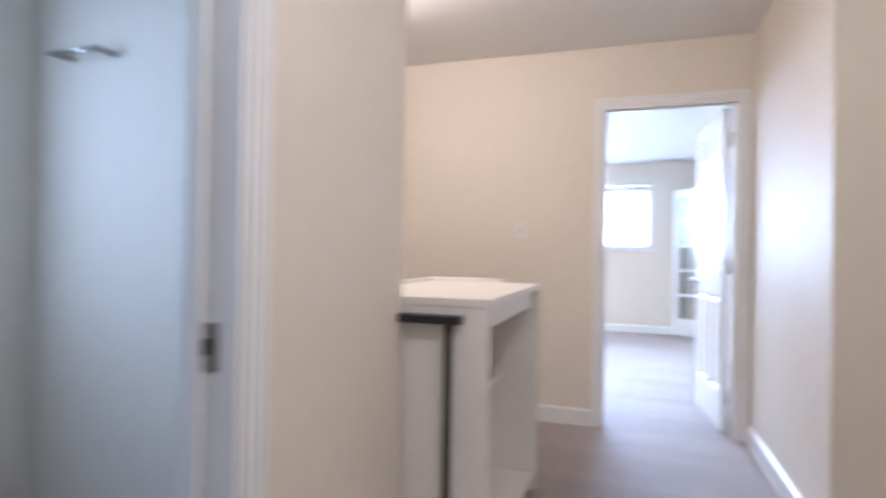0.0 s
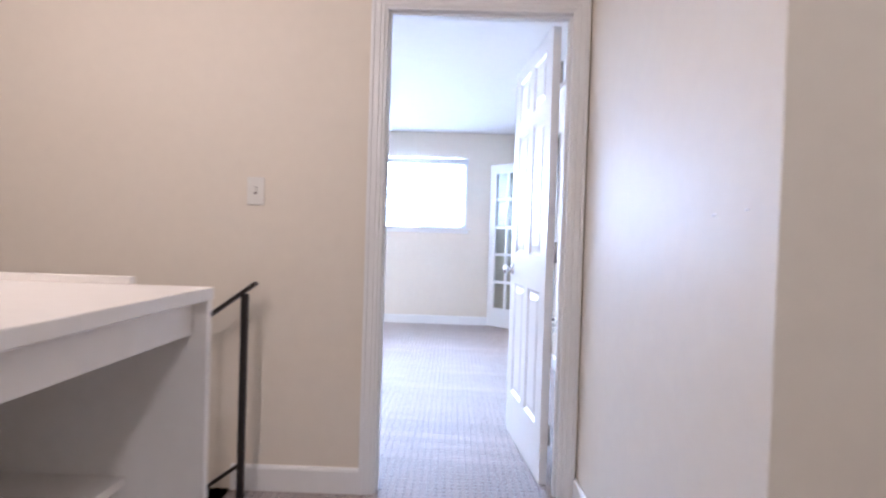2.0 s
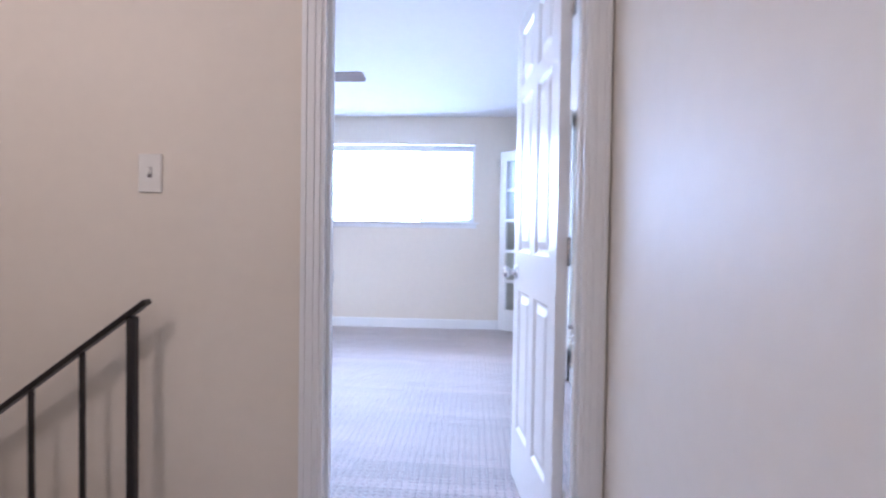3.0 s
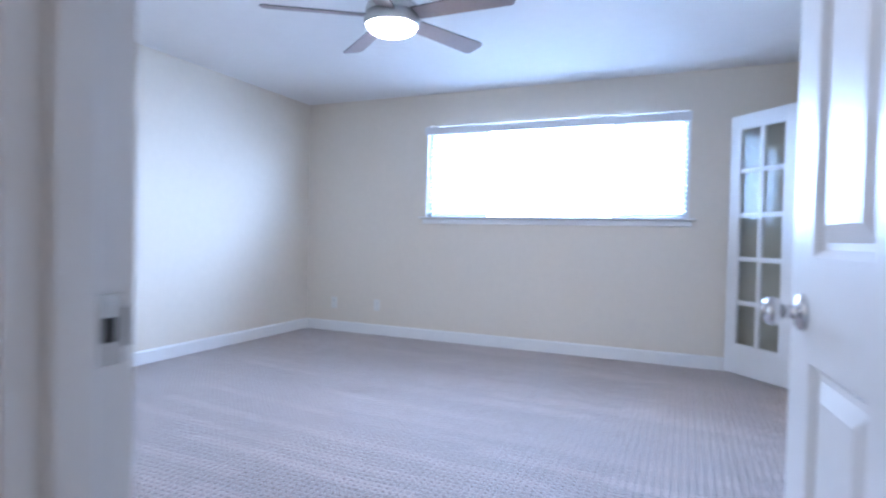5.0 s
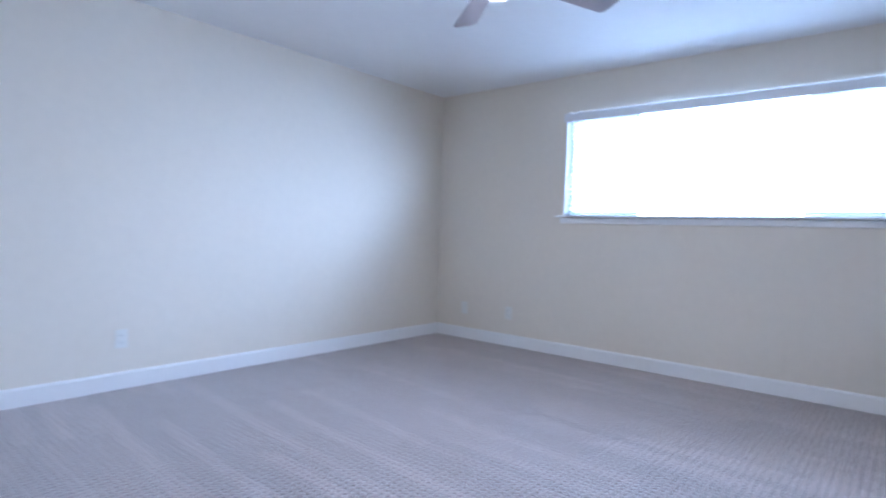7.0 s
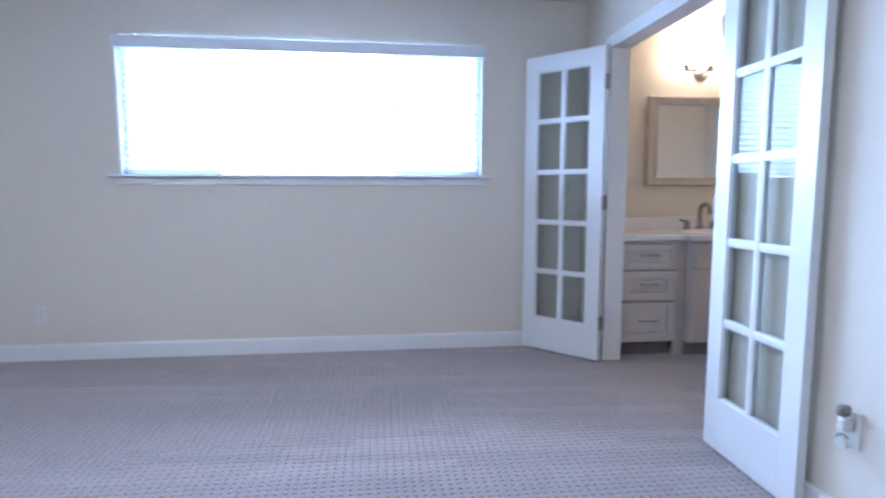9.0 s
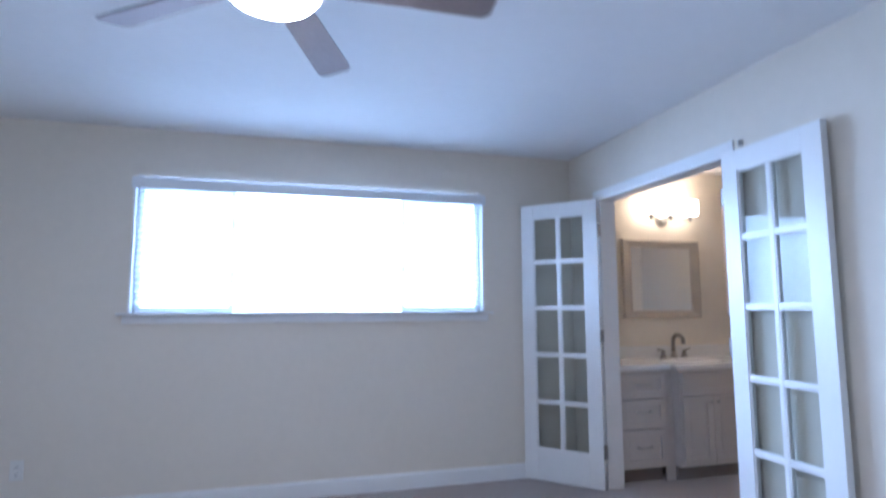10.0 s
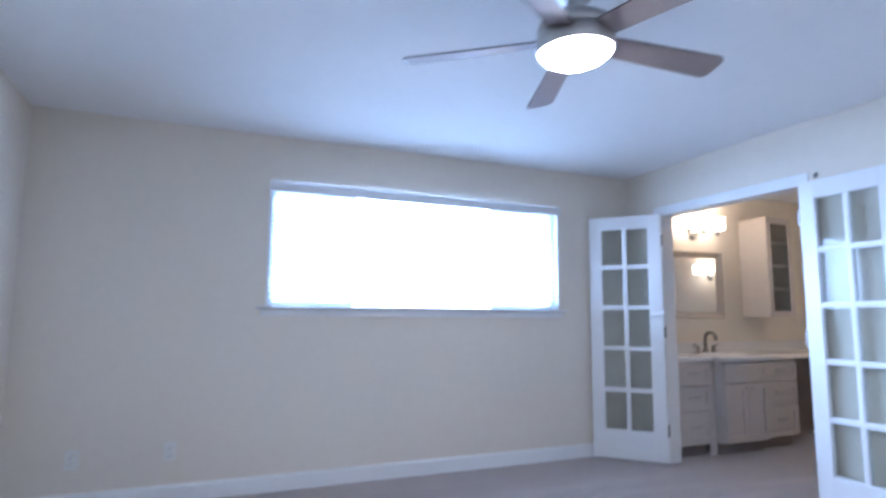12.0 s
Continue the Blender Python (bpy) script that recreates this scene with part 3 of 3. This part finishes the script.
for y, z in ((-1.156, 1.143), (-1.289, 1.147)):
    nail = thing("nail", "tiny painted-over nail head in the hall wall", "nail", pose(HALL_R, y, z, 0, -90, 0), "nails in the wall")
    part("shank", lathe([(0, -0.004), (0.0012, -0.004), (0.0012, 0.004), (0.003, 0.0042), (0.003, 0.0052), (0, 0.0056)], 10), M_TRIM, nail)

# low white shelf unit at the edge of the stairwell
UX0, UX1, UY0, UY1, UZ = -0.80, -0.255, -2.085, -1.075, 0.952
unit = thing("shelf_unit", "low white melamine shelf unit beside the stairs, empty", "shelf")
part("top", boxes((UX0, UX1, UY0, UY1, UZ - 0.028, UZ), bevel=0.0025), M_UNIT, unit)
for y in (UY0 + 0.002, UY1 - 0.020):
    part("side_panel", boxes((UX0, UX1 - 0.004, y, y + 0.018, 0, UZ - 0.0285), bevel=0.0015), M_UNIT, unit)
part("front_rail", boxes((UX1 - 0.055, UX1 - 0.037, UY0 + 0.021, UY1 - 0.021, UZ - 0.105, UZ - 0.0285), bevel=0.0015), M_UNIT, unit)
part("back_panel", boxes((UX0 + 0.004, UX0 + 0.016, UY0 + 0.021, UY1 - 0.021, 0.0, UZ - 0.0285)), M_UNIT, unit)
part("shelf", boxes((UX0 + 0.017, UX1 - 0.18, UY0 + 0.021, UY1 - 0.021, 0.505, 0.525), bevel=0.0015), M_UNIT, unit)
part("bottom_shelf", boxes((UX0 + 0.017, UX1 - 0.02, UY0 + 0.021, UY1 - 0.021, 0.06, 0.08), bevel=0.0015), M_UNIT, unit)
part("lip", boxes((UX0, UX1 - 0.18, UY1 - 0.016, UY1, UZ, UZ + 0.018), (UX0, UX0 + 0.016, UY0, UY1 - 0.016, UZ, UZ + 0.018), bevel=0.002), M_UNIT, unit)


def bar(bm, a, b, w, h):
    """A square bar from a to b, w wide and h high."""
    a, b = Vector(a), Vector(b)
    d = (b - a).normalized()
    up = Vector((0, 0, 1)) if abs(d.z) < 0.95 else Vector((1, 0, 0))
    s = d.cross(up).normalized()
    u = s.cross(d)
    vs = [[bm.verts.new(p + s * (i * w / 2) + u * (j * h / 2)) for i, j in ((-1, -1), (1, -1), (1, 1), (-1, 1))] for p in (a, b)]
    for k in range(4):
        bm.faces.new((vs[0][k], vs[0][(k + 1) % 4], vs[1][(k + 1) % 4], vs[1][k]))
    bm.faces.new(vs[0][::-1]), bm.faces.new(vs[1])
    bmesh.ops.recalc_face_normals(bm, faces=bm.faces)
    bmesh.ops.bevel(bm, geom=list(bm.edges), offset=min(w, h) * 0.12, segments=1, affect="EDGES")
    return bm


SL = math.tan(radians(36.5))
RY = -0.085
rail = thing("stair_railing", "black iron stair railing sloping down beside the wall", "railing")
part("handrail", bar(bmesh.new(), (-0.505, RY, 0.875), (-2.6, RY, 0.875 - 2.095 * SL), 0.036, 0.016), M_IRON, rail)
part("newel_post", bar(bmesh.new(), (-0.55, RY, 0.0), (-0.55, RY, 0.83), 0.026, 0.026), M_IRON, rail)
part("lower_rail", bar(bmesh.new(), (-0.56, RY, 0.135), (-2.6, RY, 0.135 - 2.04 * SL), 0.02, 0.014), M_IRON, rail)
for i in range(12):
    x = -0.70 - 0.155 * i
    part("baluster", bar(bmesh.new(), (x, RY, 0.135 + (x + 0.56) * SL), (x, RY, 0.868 + (x + 0.505) * SL), 0.014, 0.014), M_IRON, rail)
guard = thing("guard_rail", "black iron guard rail between wall end and shelf unit", "railing")
g = bar(bmesh.new(), (-0.66, -2.112, 0.889), (-0.335, -2.112, 0.889), 0.044, 0.026)
part("handrail", g, M_IRON, guard)
part("newel_post", bar(bmesh.new(), (-0.375, -2.112, 0), (-0.375, -2.112, 0.88), 0.02, 0.02), M_IRON, guard)
part("wall_bracket", bar(bmesh.new(), (-0.545, -2.118, 0.84), (-0.545, -2.096, 0.84), 0.018, 0.018), M_NICKEL, guard)

stairs = tagged(thing("stairs", "carpeted stairs going down beside the wall", "stairs"), kind="structure")
for i in range(12):
    x1, z1 = -0.62 - 0.25 * i, -0.185 * (i + 1)
    part("step", boxes((x1 - 0.27, x1, -1.06, 0, z1 - 0.19, z1), bevel=0.01), M_CARPET, stairs)
setting("stairwell_floor", boxes((-3.5, -0.52, -2.1, 0, -2.6, -2.42)), M_CARPET, "carpeted floor at the foot of the stairs", "floor")
setting("stairwell_edge", boxes((-0.54, -0.521, -2.1, -1.07, -2.42, -0.002)), M_WALL, "painted wall below the landing edge", "wall")

lamp = thing("ceiling_lamp", "unseen round nickel ceiling lamp over the hall, lit", "ceiling lamp", pose(-1.03, -1.44, H), "hall ceiling lamps")
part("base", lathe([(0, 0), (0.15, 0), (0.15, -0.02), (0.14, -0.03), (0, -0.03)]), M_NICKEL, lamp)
# second lamp body, added to go with the extra bulb
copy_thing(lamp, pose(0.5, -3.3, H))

# side room: towel bar and hook
tb = thing("towel_bar", "short chrome towel bar on the side room wall", "towel bar")
bm = tube(bmesh.new(), [(-1.82, -2.26, 1.77), (-1.58, -2.26, 1.77)], 0.009)
part("bar", bm, M_NICKEL, tb)
for x in (-1.80, -1.60):
    part("bracket", tube(bmesh.new(), [(x, -2.2, 1.77), (x, -2.262, 1.77)], 0.012), M_NICKEL, tb)
sd_strike = thing("strike_plate", "brushed nickel strike plate on the side room door jamb", "strike plate")
part("plate", boxes((-0.622, -0.568, -2.8745, -2.8725, 0.865, 0.955), bevel=0.0006), M_NICKEL, sd_strike)
part("latch_hole", boxes((-0.612, -0.585, -2.8752, -2.8746, 0.895, 0.925)), M_DARK, sd_strike)

# ---- bedroom things ----
FX, FYC = -1.06, 2.45
fan = thing("ceiling_fan", "five-blade brushed nickel ceiling fan with lit lamp", "ceiling fan", pose(FX, FYC, 0))
DROP = Matrix.Translation((0, 0, -0.004))
part("canopy", lathe([(0, H), (0.068, H), (0.068, H - 0.02), (0.060, H - 0.045), (0.03, H - 0.052), (0, H - 0.052)]), M_NICKEL, fan)
part("neck", lathe([(0.03, H - 0.05), (0.026, H - 0.07), (0.026, H - 0.12), (0.034, H - 0.135)], 24), M_NICKEL, fan)
part("motor", lathe([(0, 2.310), (0.066, 2.310), (0.105, 2.298), (0.138, 2.275), (0.145, 2.255), (0.145, 2.232), (0.141, 2.229), (0, 2.229)], 40, DROP), M_NICKEL, fan)
part("light_ring", lathe([(0.130, 2.226), (0.150, 2.224), (0.152, 2.19), (0.148, 2.166), (0.141, 2.160), (0.138, 2.17)], 40, DROP), M_NICKEL, fan)
# dark band added inside the gap, its shade given by colour
part("gap_shade", lathe([(0.128, 2.236), (0.128, 2.220)], 40, DROP), M_DARK, fan, "dark band for the shade in the gap above the light ring")
part("lens", lathe([(0.134, 2.172), (0.130, 2.158), (0.120, 2.144), (0.096, 2.131), (0.055, 2.122), (0, 2.119)], 40, DROP), M_LAMP, fan, "glowing frosted lens")


def blade():
    """A long blade with rounded corners, along x from the hub."""
    out = []
    for x, y in ((0.10, -0.045), (0.16, -0.052), (0.66, -0.068)):
        out.append((x, y))
    for k in range(7):
        a = -math.pi / 2 + k * math.pi / 12
        out.append((0.655 + 0.035 * math.cos(a), -0.033 + 0.035 * math.sin(a)))
    for k in range(7):
        a = k * math.pi / 12
        out.append((0.655 + 0.035 * math.cos(a), 0.033 + 0.035 * math.sin(a)))
    out += [(0.16, 0.052), (0.10, 0.045)]
    bm = bmesh.new()
    lo = [bm.verts.new((x, y, -0.003)) for x, y in out]
    hi = [bm.verts.new((x, y, 0.003)) for x, y in out]
    bm.faces.new(lo[::-1]), bm.faces.new(hi)
    for i in range(len(out)):
        j = (i + 1) % len(out)
        bm.faces.new((lo[i], lo[j], hi[j], hi[i]))
    return bm


blade_me = mesh_of("blade", blade(), M_BLADE)
blade_me.materials.append(M_BLADE_EDGE)
for poly in blade_me.polygons:
    poly.material_index = 1 if abs(poly.normal.z) < 0.5 else 0
iron_me = mesh_of("blade_iron", boxes((0.08, 0.17, -0.02, 0.02, 0.0032, 0.008), bevel=0.002), M_NICKEL)
for k in range(5):
    b = new("blade", blade_me)
    b.parent = fan
    b.matrix_local = pose(0, 0, 2.212, 0, 0, -3 + 72 * k) @ pose(0, 0, 0, -14)
    it = new("blade_iron", iron_me)
    it.parent = b

plug = thing("air_freshener", "plug-in air freshener with clear refill in an outlet", "air freshener", pose(RIGHT, 2.41, 0.37, 0, 0, -90))
part("plate", boxes((-0.036, 0.036, -0.007, 0, -0.058, 0.058), bevel=0.003), M_PLASTIC, plug)
part("body", boxes((-0.015, 0.015, -0.045, -0.008, -0.005, 0.035), bevel=0.007), M_PLASTIC, plug)
part("cap", lathe([(0, 0.075), (0.016, 0.075), (0.019, 0.07), (0.019, 0.045), (0, 0.045)], 16, Matrix.Translation((0, -0.035, 0))), M_DARK_GREIGE, plug)
part("refill", lathe([(0, -0.06), (0.016, -0.058), (0.019, -0.05), (0.018, -0.025), (0.010, -0.016), (0, -0.016)], 16, Matrix.Translation((0, -0.035, 0))), M_GLASS, plug)

# ---- bathroom ----
CF, CT = 4.40, 0.828


def front(parent, x0, x1, y, z0, z1, name, pull):
    """A shaker drawer or door front with a raised frame and a sunk field, facing -y."""
    bm = boxes((x0, x1, y - 0.014, y, z0, z1))
    f = min(0.05, (z1 - z0) * 0.26)
    for r in ((x0, x0 + f, y - 0.028, y - 0.014, z0, z1), (x1 - f, x1, y - 0.028, y - 0.014, z0, z1),
              (x0 + f, x1 - f, y - 0.028, y - 0.014, z0, z0 + f), (x0 + f, x1 - f, y - 0.028, y - 0.014, z1 - f, z1)):
        box(bm, *r, bevel=0.0015)
    i = f + 0.012
    box(bm, x0 + i, x1 - i, y - 0.018, y - 0.014, z0 + i, z1 - i, 0.0015)
    p = part(name, bm, M_CAB, parent)
    if pull:
        cx, cz, hor = pull
        pb = bmesh.new()
        if hor:
            tube(pb, [(cx - 0.055, y - 0.017, cz), (cx - 0.052, y - 0.048, cz), (cx + 0.052, y - 0.048, cz), (cx + 0.055, y - 0.017, cz)], 0.006, 8)
            part("pull", pb, M_NICKEL, p, "brushed nickel pull")
        else:
            part("knob", lathe([(0, 0), (0.006, 0), (0.005, 0.012), (0.013, 0.018), (0.011, 0.026), (0, 0.028)], 14,
                               Matrix.Translation((cx, y - 0.028, cz)) @ pose(0, 0, 0, 90)), M_NICKEL, p, "brushed nickel knob")
    return p


def base_cabinet(x0, x1, y, label, split):
    c = thing("vanity_cabinet", label, "cabinet", None, "vanity base cabinets")
    part("body", boxes((x0, x1, y, BR, 0.10, CT - 0.04)), M_CAB, c)
    part("toe_kick", boxes((x0, x1, y + 0.06, BR, 0, 0.10)), M_DARK_GREIGE, c)
    g = 0.008
    if split == "drawers":
        for z0, z1 in ((0.115, 0.375), (0.392, 0.585), (0.60, 0.765)):
            front(c, x0 + g, x1 - g, y, z0, z1, "drawer", ((x0 + x1) / 2, (z0 + z1) / 2 + 0.01, True))
    else:
        front(c, x0 + g, x1 - g, y, 0.612, 0.765, "false_front", None)
        m = (x0 + x1) / 2
        front(c, x0 + g, m - 0.003, y, 0.115, 0.595, "cabinet_door", (m - 0.03, 0.56, False))
        front(c, m + 0.003, x1 - g, y, 0.115, 0.595, "cabinet_door", (m + 0.03, 0.56, False))
    return c


base_cabinet(BATH_L + 0.005, 1.697, CF, "greige shaker drawer cabinet under the bathroom counter", "drawers")
base_cabinet(1.78, 2.315, CF - 0.06, "greige shaker sink cabinet with two doors", "doors")
base_cabinet(2.32, 2.775, CF, "greige shaker drawer cabinet beside the sink cabinet", "drawers")
fil = thing("filler_panel", "greige filler panel between vanity cabinets", "panel")
part("panel", boxes((1.70, 1.776, CF + 0.012, CF + 0.03, 0.0, CT - 0.04), bevel=0.002), M_CAB, fil)
# dark sheet in place of the shade under the open counter
knee_shade = thing("knee_space_shade", "dark greige sheet standing for the shade in the knee space", "panel")
part("panel", boxes((2.78, BATH_R, BR - 0.03, BR - 0.012, 0, CT - 0.04)), M_DARK_GREIGE, knee_shade)
top = thing("vanity_counter", "white marble-look vanity counter with low backsplash", "counter")
part("slab", boxes((BATH_L + 0.002, 1.735, CF - 0.03, BR, CT - 0.04, CT), (1.735, 2.36, CF - 0.09, BR, CT - 0.04, CT),
                   (2.36, BATH_R, CF - 0.03, BR, CT - 0.04, CT), bevel=0.006), M_COUNTER, top)
part("backsplash", boxes((BATH_L + 0.002, BATH_R, BR - 0.018, BR - 0.001, CT, CT + 0.10), bevel=0.004), M_COUNTER, top)
SX = 2.07
rim = lathe([(0.25, 0.0), (0.25, 0.008), (0.235, 0.014), (0.215, 0.010), (0.19, 0.003), (0.1, 0.001), (0, 0.001)], 40,
            Matrix.Translation((SX, 4.56, CT)) @ Matrix.Diagonal((1, 0.66, 1, 1)))
part("basin", rim, M_COUNTER, top, "white oval basin")
tap = thing("faucet", "brushed nickel gooseneck faucet with two lever handles", "faucet", pose(SX, 4.755, CT))
part("base", lathe([(0, 0), (0.036, 0), (0.033, 0.014), (0.022, 0.035), (0.018, 0.06), (0, 0.06)], 20), M_TAP, tap)
arc = [(0, 0, 0.05), (0, 0.004, 0.10), (0, 0, 0.14)] + [(0, -0.06 + 0.06 * math.cos(a), 0.145 + 0.05 * math.sin(a)) for a in [k * math.pi / 9 for k in range(1, 9)]] + [(0, -0.122, 0.125)]
part("spout", tube(bmesh.new(), arc, 0.016, 12), M_TAP, tap)
for x in (-0.1, 0.1):
    hd = lathe([(0, 0), (0.032, 0), (0.029, 0.014), (0.018, 0.035), (0.015, 0.058), (0.02, 0.068), (0, 0.07)], 18, Matrix.Translation((x, 0, 0)))
    h1 = part("handle", hd, M_TAP, tap)
    part("lever", tube(bmesh.new(), [(x, 0, 0.066), (x + math.copysign(0.055, x), 0, 0.078)], 0.008, 8), M_TAP, h1)

MX0, MX1, MZ0, MZ1 = 1.68, 2.425, 1.155, 1.803
mir = thing("wall_mirror", "square wall mirror in a wide silver frame", "mirror")
part("mirror_glass", boxes((MX0 + 0.085, MX1 - 0.085, BR - 0.016, BR - 0.012, MZ0 + 0.06, MZ1 - 0.06)), M_MIRROR, mir)
fb = bmesh.new()
rings = []
for inset, d in ((0, 0.002), (0, 0.032), (0.012, 0.036), (0.066, 0.022), (0.074, 0.026), (0.086, 0.018), (0.086, 0.010)):
    rings.append([fb.verts.new((x, BR - d, z)) for x, z in ((MX0 + inset, MZ0 + inset * 0.72), (MX1 - inset, MZ0 + inset * 0.72), (MX1 - inset, MZ1 - inset * 0.72), (MX0 + inset, MZ1 - inset * 0.72))])
for a, b in zip(rings, rings[1:]):
    for k in range(4):
        fb.faces.new((a[k], a[(k + 1) % 4], b[(k + 1) % 4], b[k]))
bmesh.ops.recalc_face_normals(fb, faces=fb.faces)
part("mirror_frame", fb, M_FRAME, mir, "silver bevelled frame")


def vanity_light(m, group, label, offsets, glass):
    e = max(offsets)
    v = thing("vanity_light", label, "wall lamp", m, group)
    part("back_plate", lathe([(0, 0), (0.06, 0), (0.058, 0.012), (0.045, 0.02), (0, 0.022)], 24, Matrix.Translation((0, 0, -0.08)) @ pose(0, 0, 0, 90)), M_NICKEL, v)
    part("arm", tube(bmesh.new(), [(0, -0.02, -0.08), (0, -0.07, -0.085), (0, -0.12, -0.07)], 0.008, 8), M_NICKEL, v)
    part("cross_bar", tube(bmesh.new(), [(-e, -0.13, -0.085), (-e / 2, -0.12, -0.09), (0, -0.12, -0.072), (e / 2, -0.12, -0.09), (e, -0.13, -0.085)], 0.008, 8), M_NICKEL, v)
    for x in offsets:
        part("socket_cup", lathe([(0, -0.10), (0.012, -0.10), (0.014, -0.075), (0.026, -0.058), (0.028, -0.05), (0, -0.05)], 18, Matrix.Translation((x, -0.13, 0))), M_NICKEL, v)
        part("shade", lathe([(0.03, -0.052), (0.062, -0.05), (0.066, -0.02), (0.067, 0.065), (0.063, 0.07), (0.06, 0.065), (0.058, -0.045), (0.03, -0.047)], 28,
                            Matrix.Translation((x, -0.13, 0))), glass, v, "glowing frosted glass shade")
    return v


vanity_light(pose(2.085, BR, 2.06), "bathroom wall lights", "three-shade brushed nickel light above the mirror, lit", (-0.19, 0, 0.19), M_SHADE)
vanity_light(pose(BATH_R, 3.36, 1.80, 0, 0, -90), "bathroom wall lights", "two-shade brushed nickel bathroom wall light, lit", (-0.08, 0.08), M_SHADE_SOFT)

# wall cabinet with a glazed door beside the mirror
KX0, KX1, KZ0, KZ1, KY = 2.715, 3.075, 1.172, 2.15, 4.575
wc = thing("wall_cabinet", "cream wall cabinet with a glazed door and shelves", "cabinet")
part("body", boxes((KX0, KX0 + 0.018, KY, BR, KZ0, KZ1), (KX1 - 0.018, KX1, KY, BR, KZ0, KZ1), (KX0 + 0.018, KX1 - 0.018, KY, BR, KZ0, KZ0 + 0.018),
                   (KX0 + 0.018, KX1 - 0.018, KY, BR, KZ1 - 0.018, KZ1)), M_CAB, wc)
part("back", boxes((KX0 + 0.018, KX1 - 0.018, BR - 0.012, BR - 0.002, KZ0 + 0.018, KZ1 - 0.018)), M_DARK_GREIGE, wc)
for z in (1.44, 1.67, 1.90):
    part("shelf", boxes((KX0 + 0.019, KX1 - 0.019, KY + 0.02, BR - 0.013, z, z + 0.018)), M_CAB, wc)
cd = part("cabinet_door", boxes((KX0, KX0 + 0.06, KY - 0.022, KY - 0.002, KZ0, KZ1), (KX1 - 0.06, KX1, KY - 0.022, KY - 0.002, KZ0, KZ1),
                                (KX0 + 0.06, KX1 - 0.06, KY - 0.022, KY - 0.002, KZ0, KZ0 + 0.06), (KX0 + 0.06, KX1 - 0.06, KY - 0.022, KY - 0.002, KZ1 - 0.06, KZ1), bevel=0.002), M_CAB, wc)
part("pane", boxes((KX0 + 0.06, KX1 - 0.06, KY - 0.013, KY - 0.010, KZ0 + 0.06, KZ1 - 0.06)), M_PANE, cd)
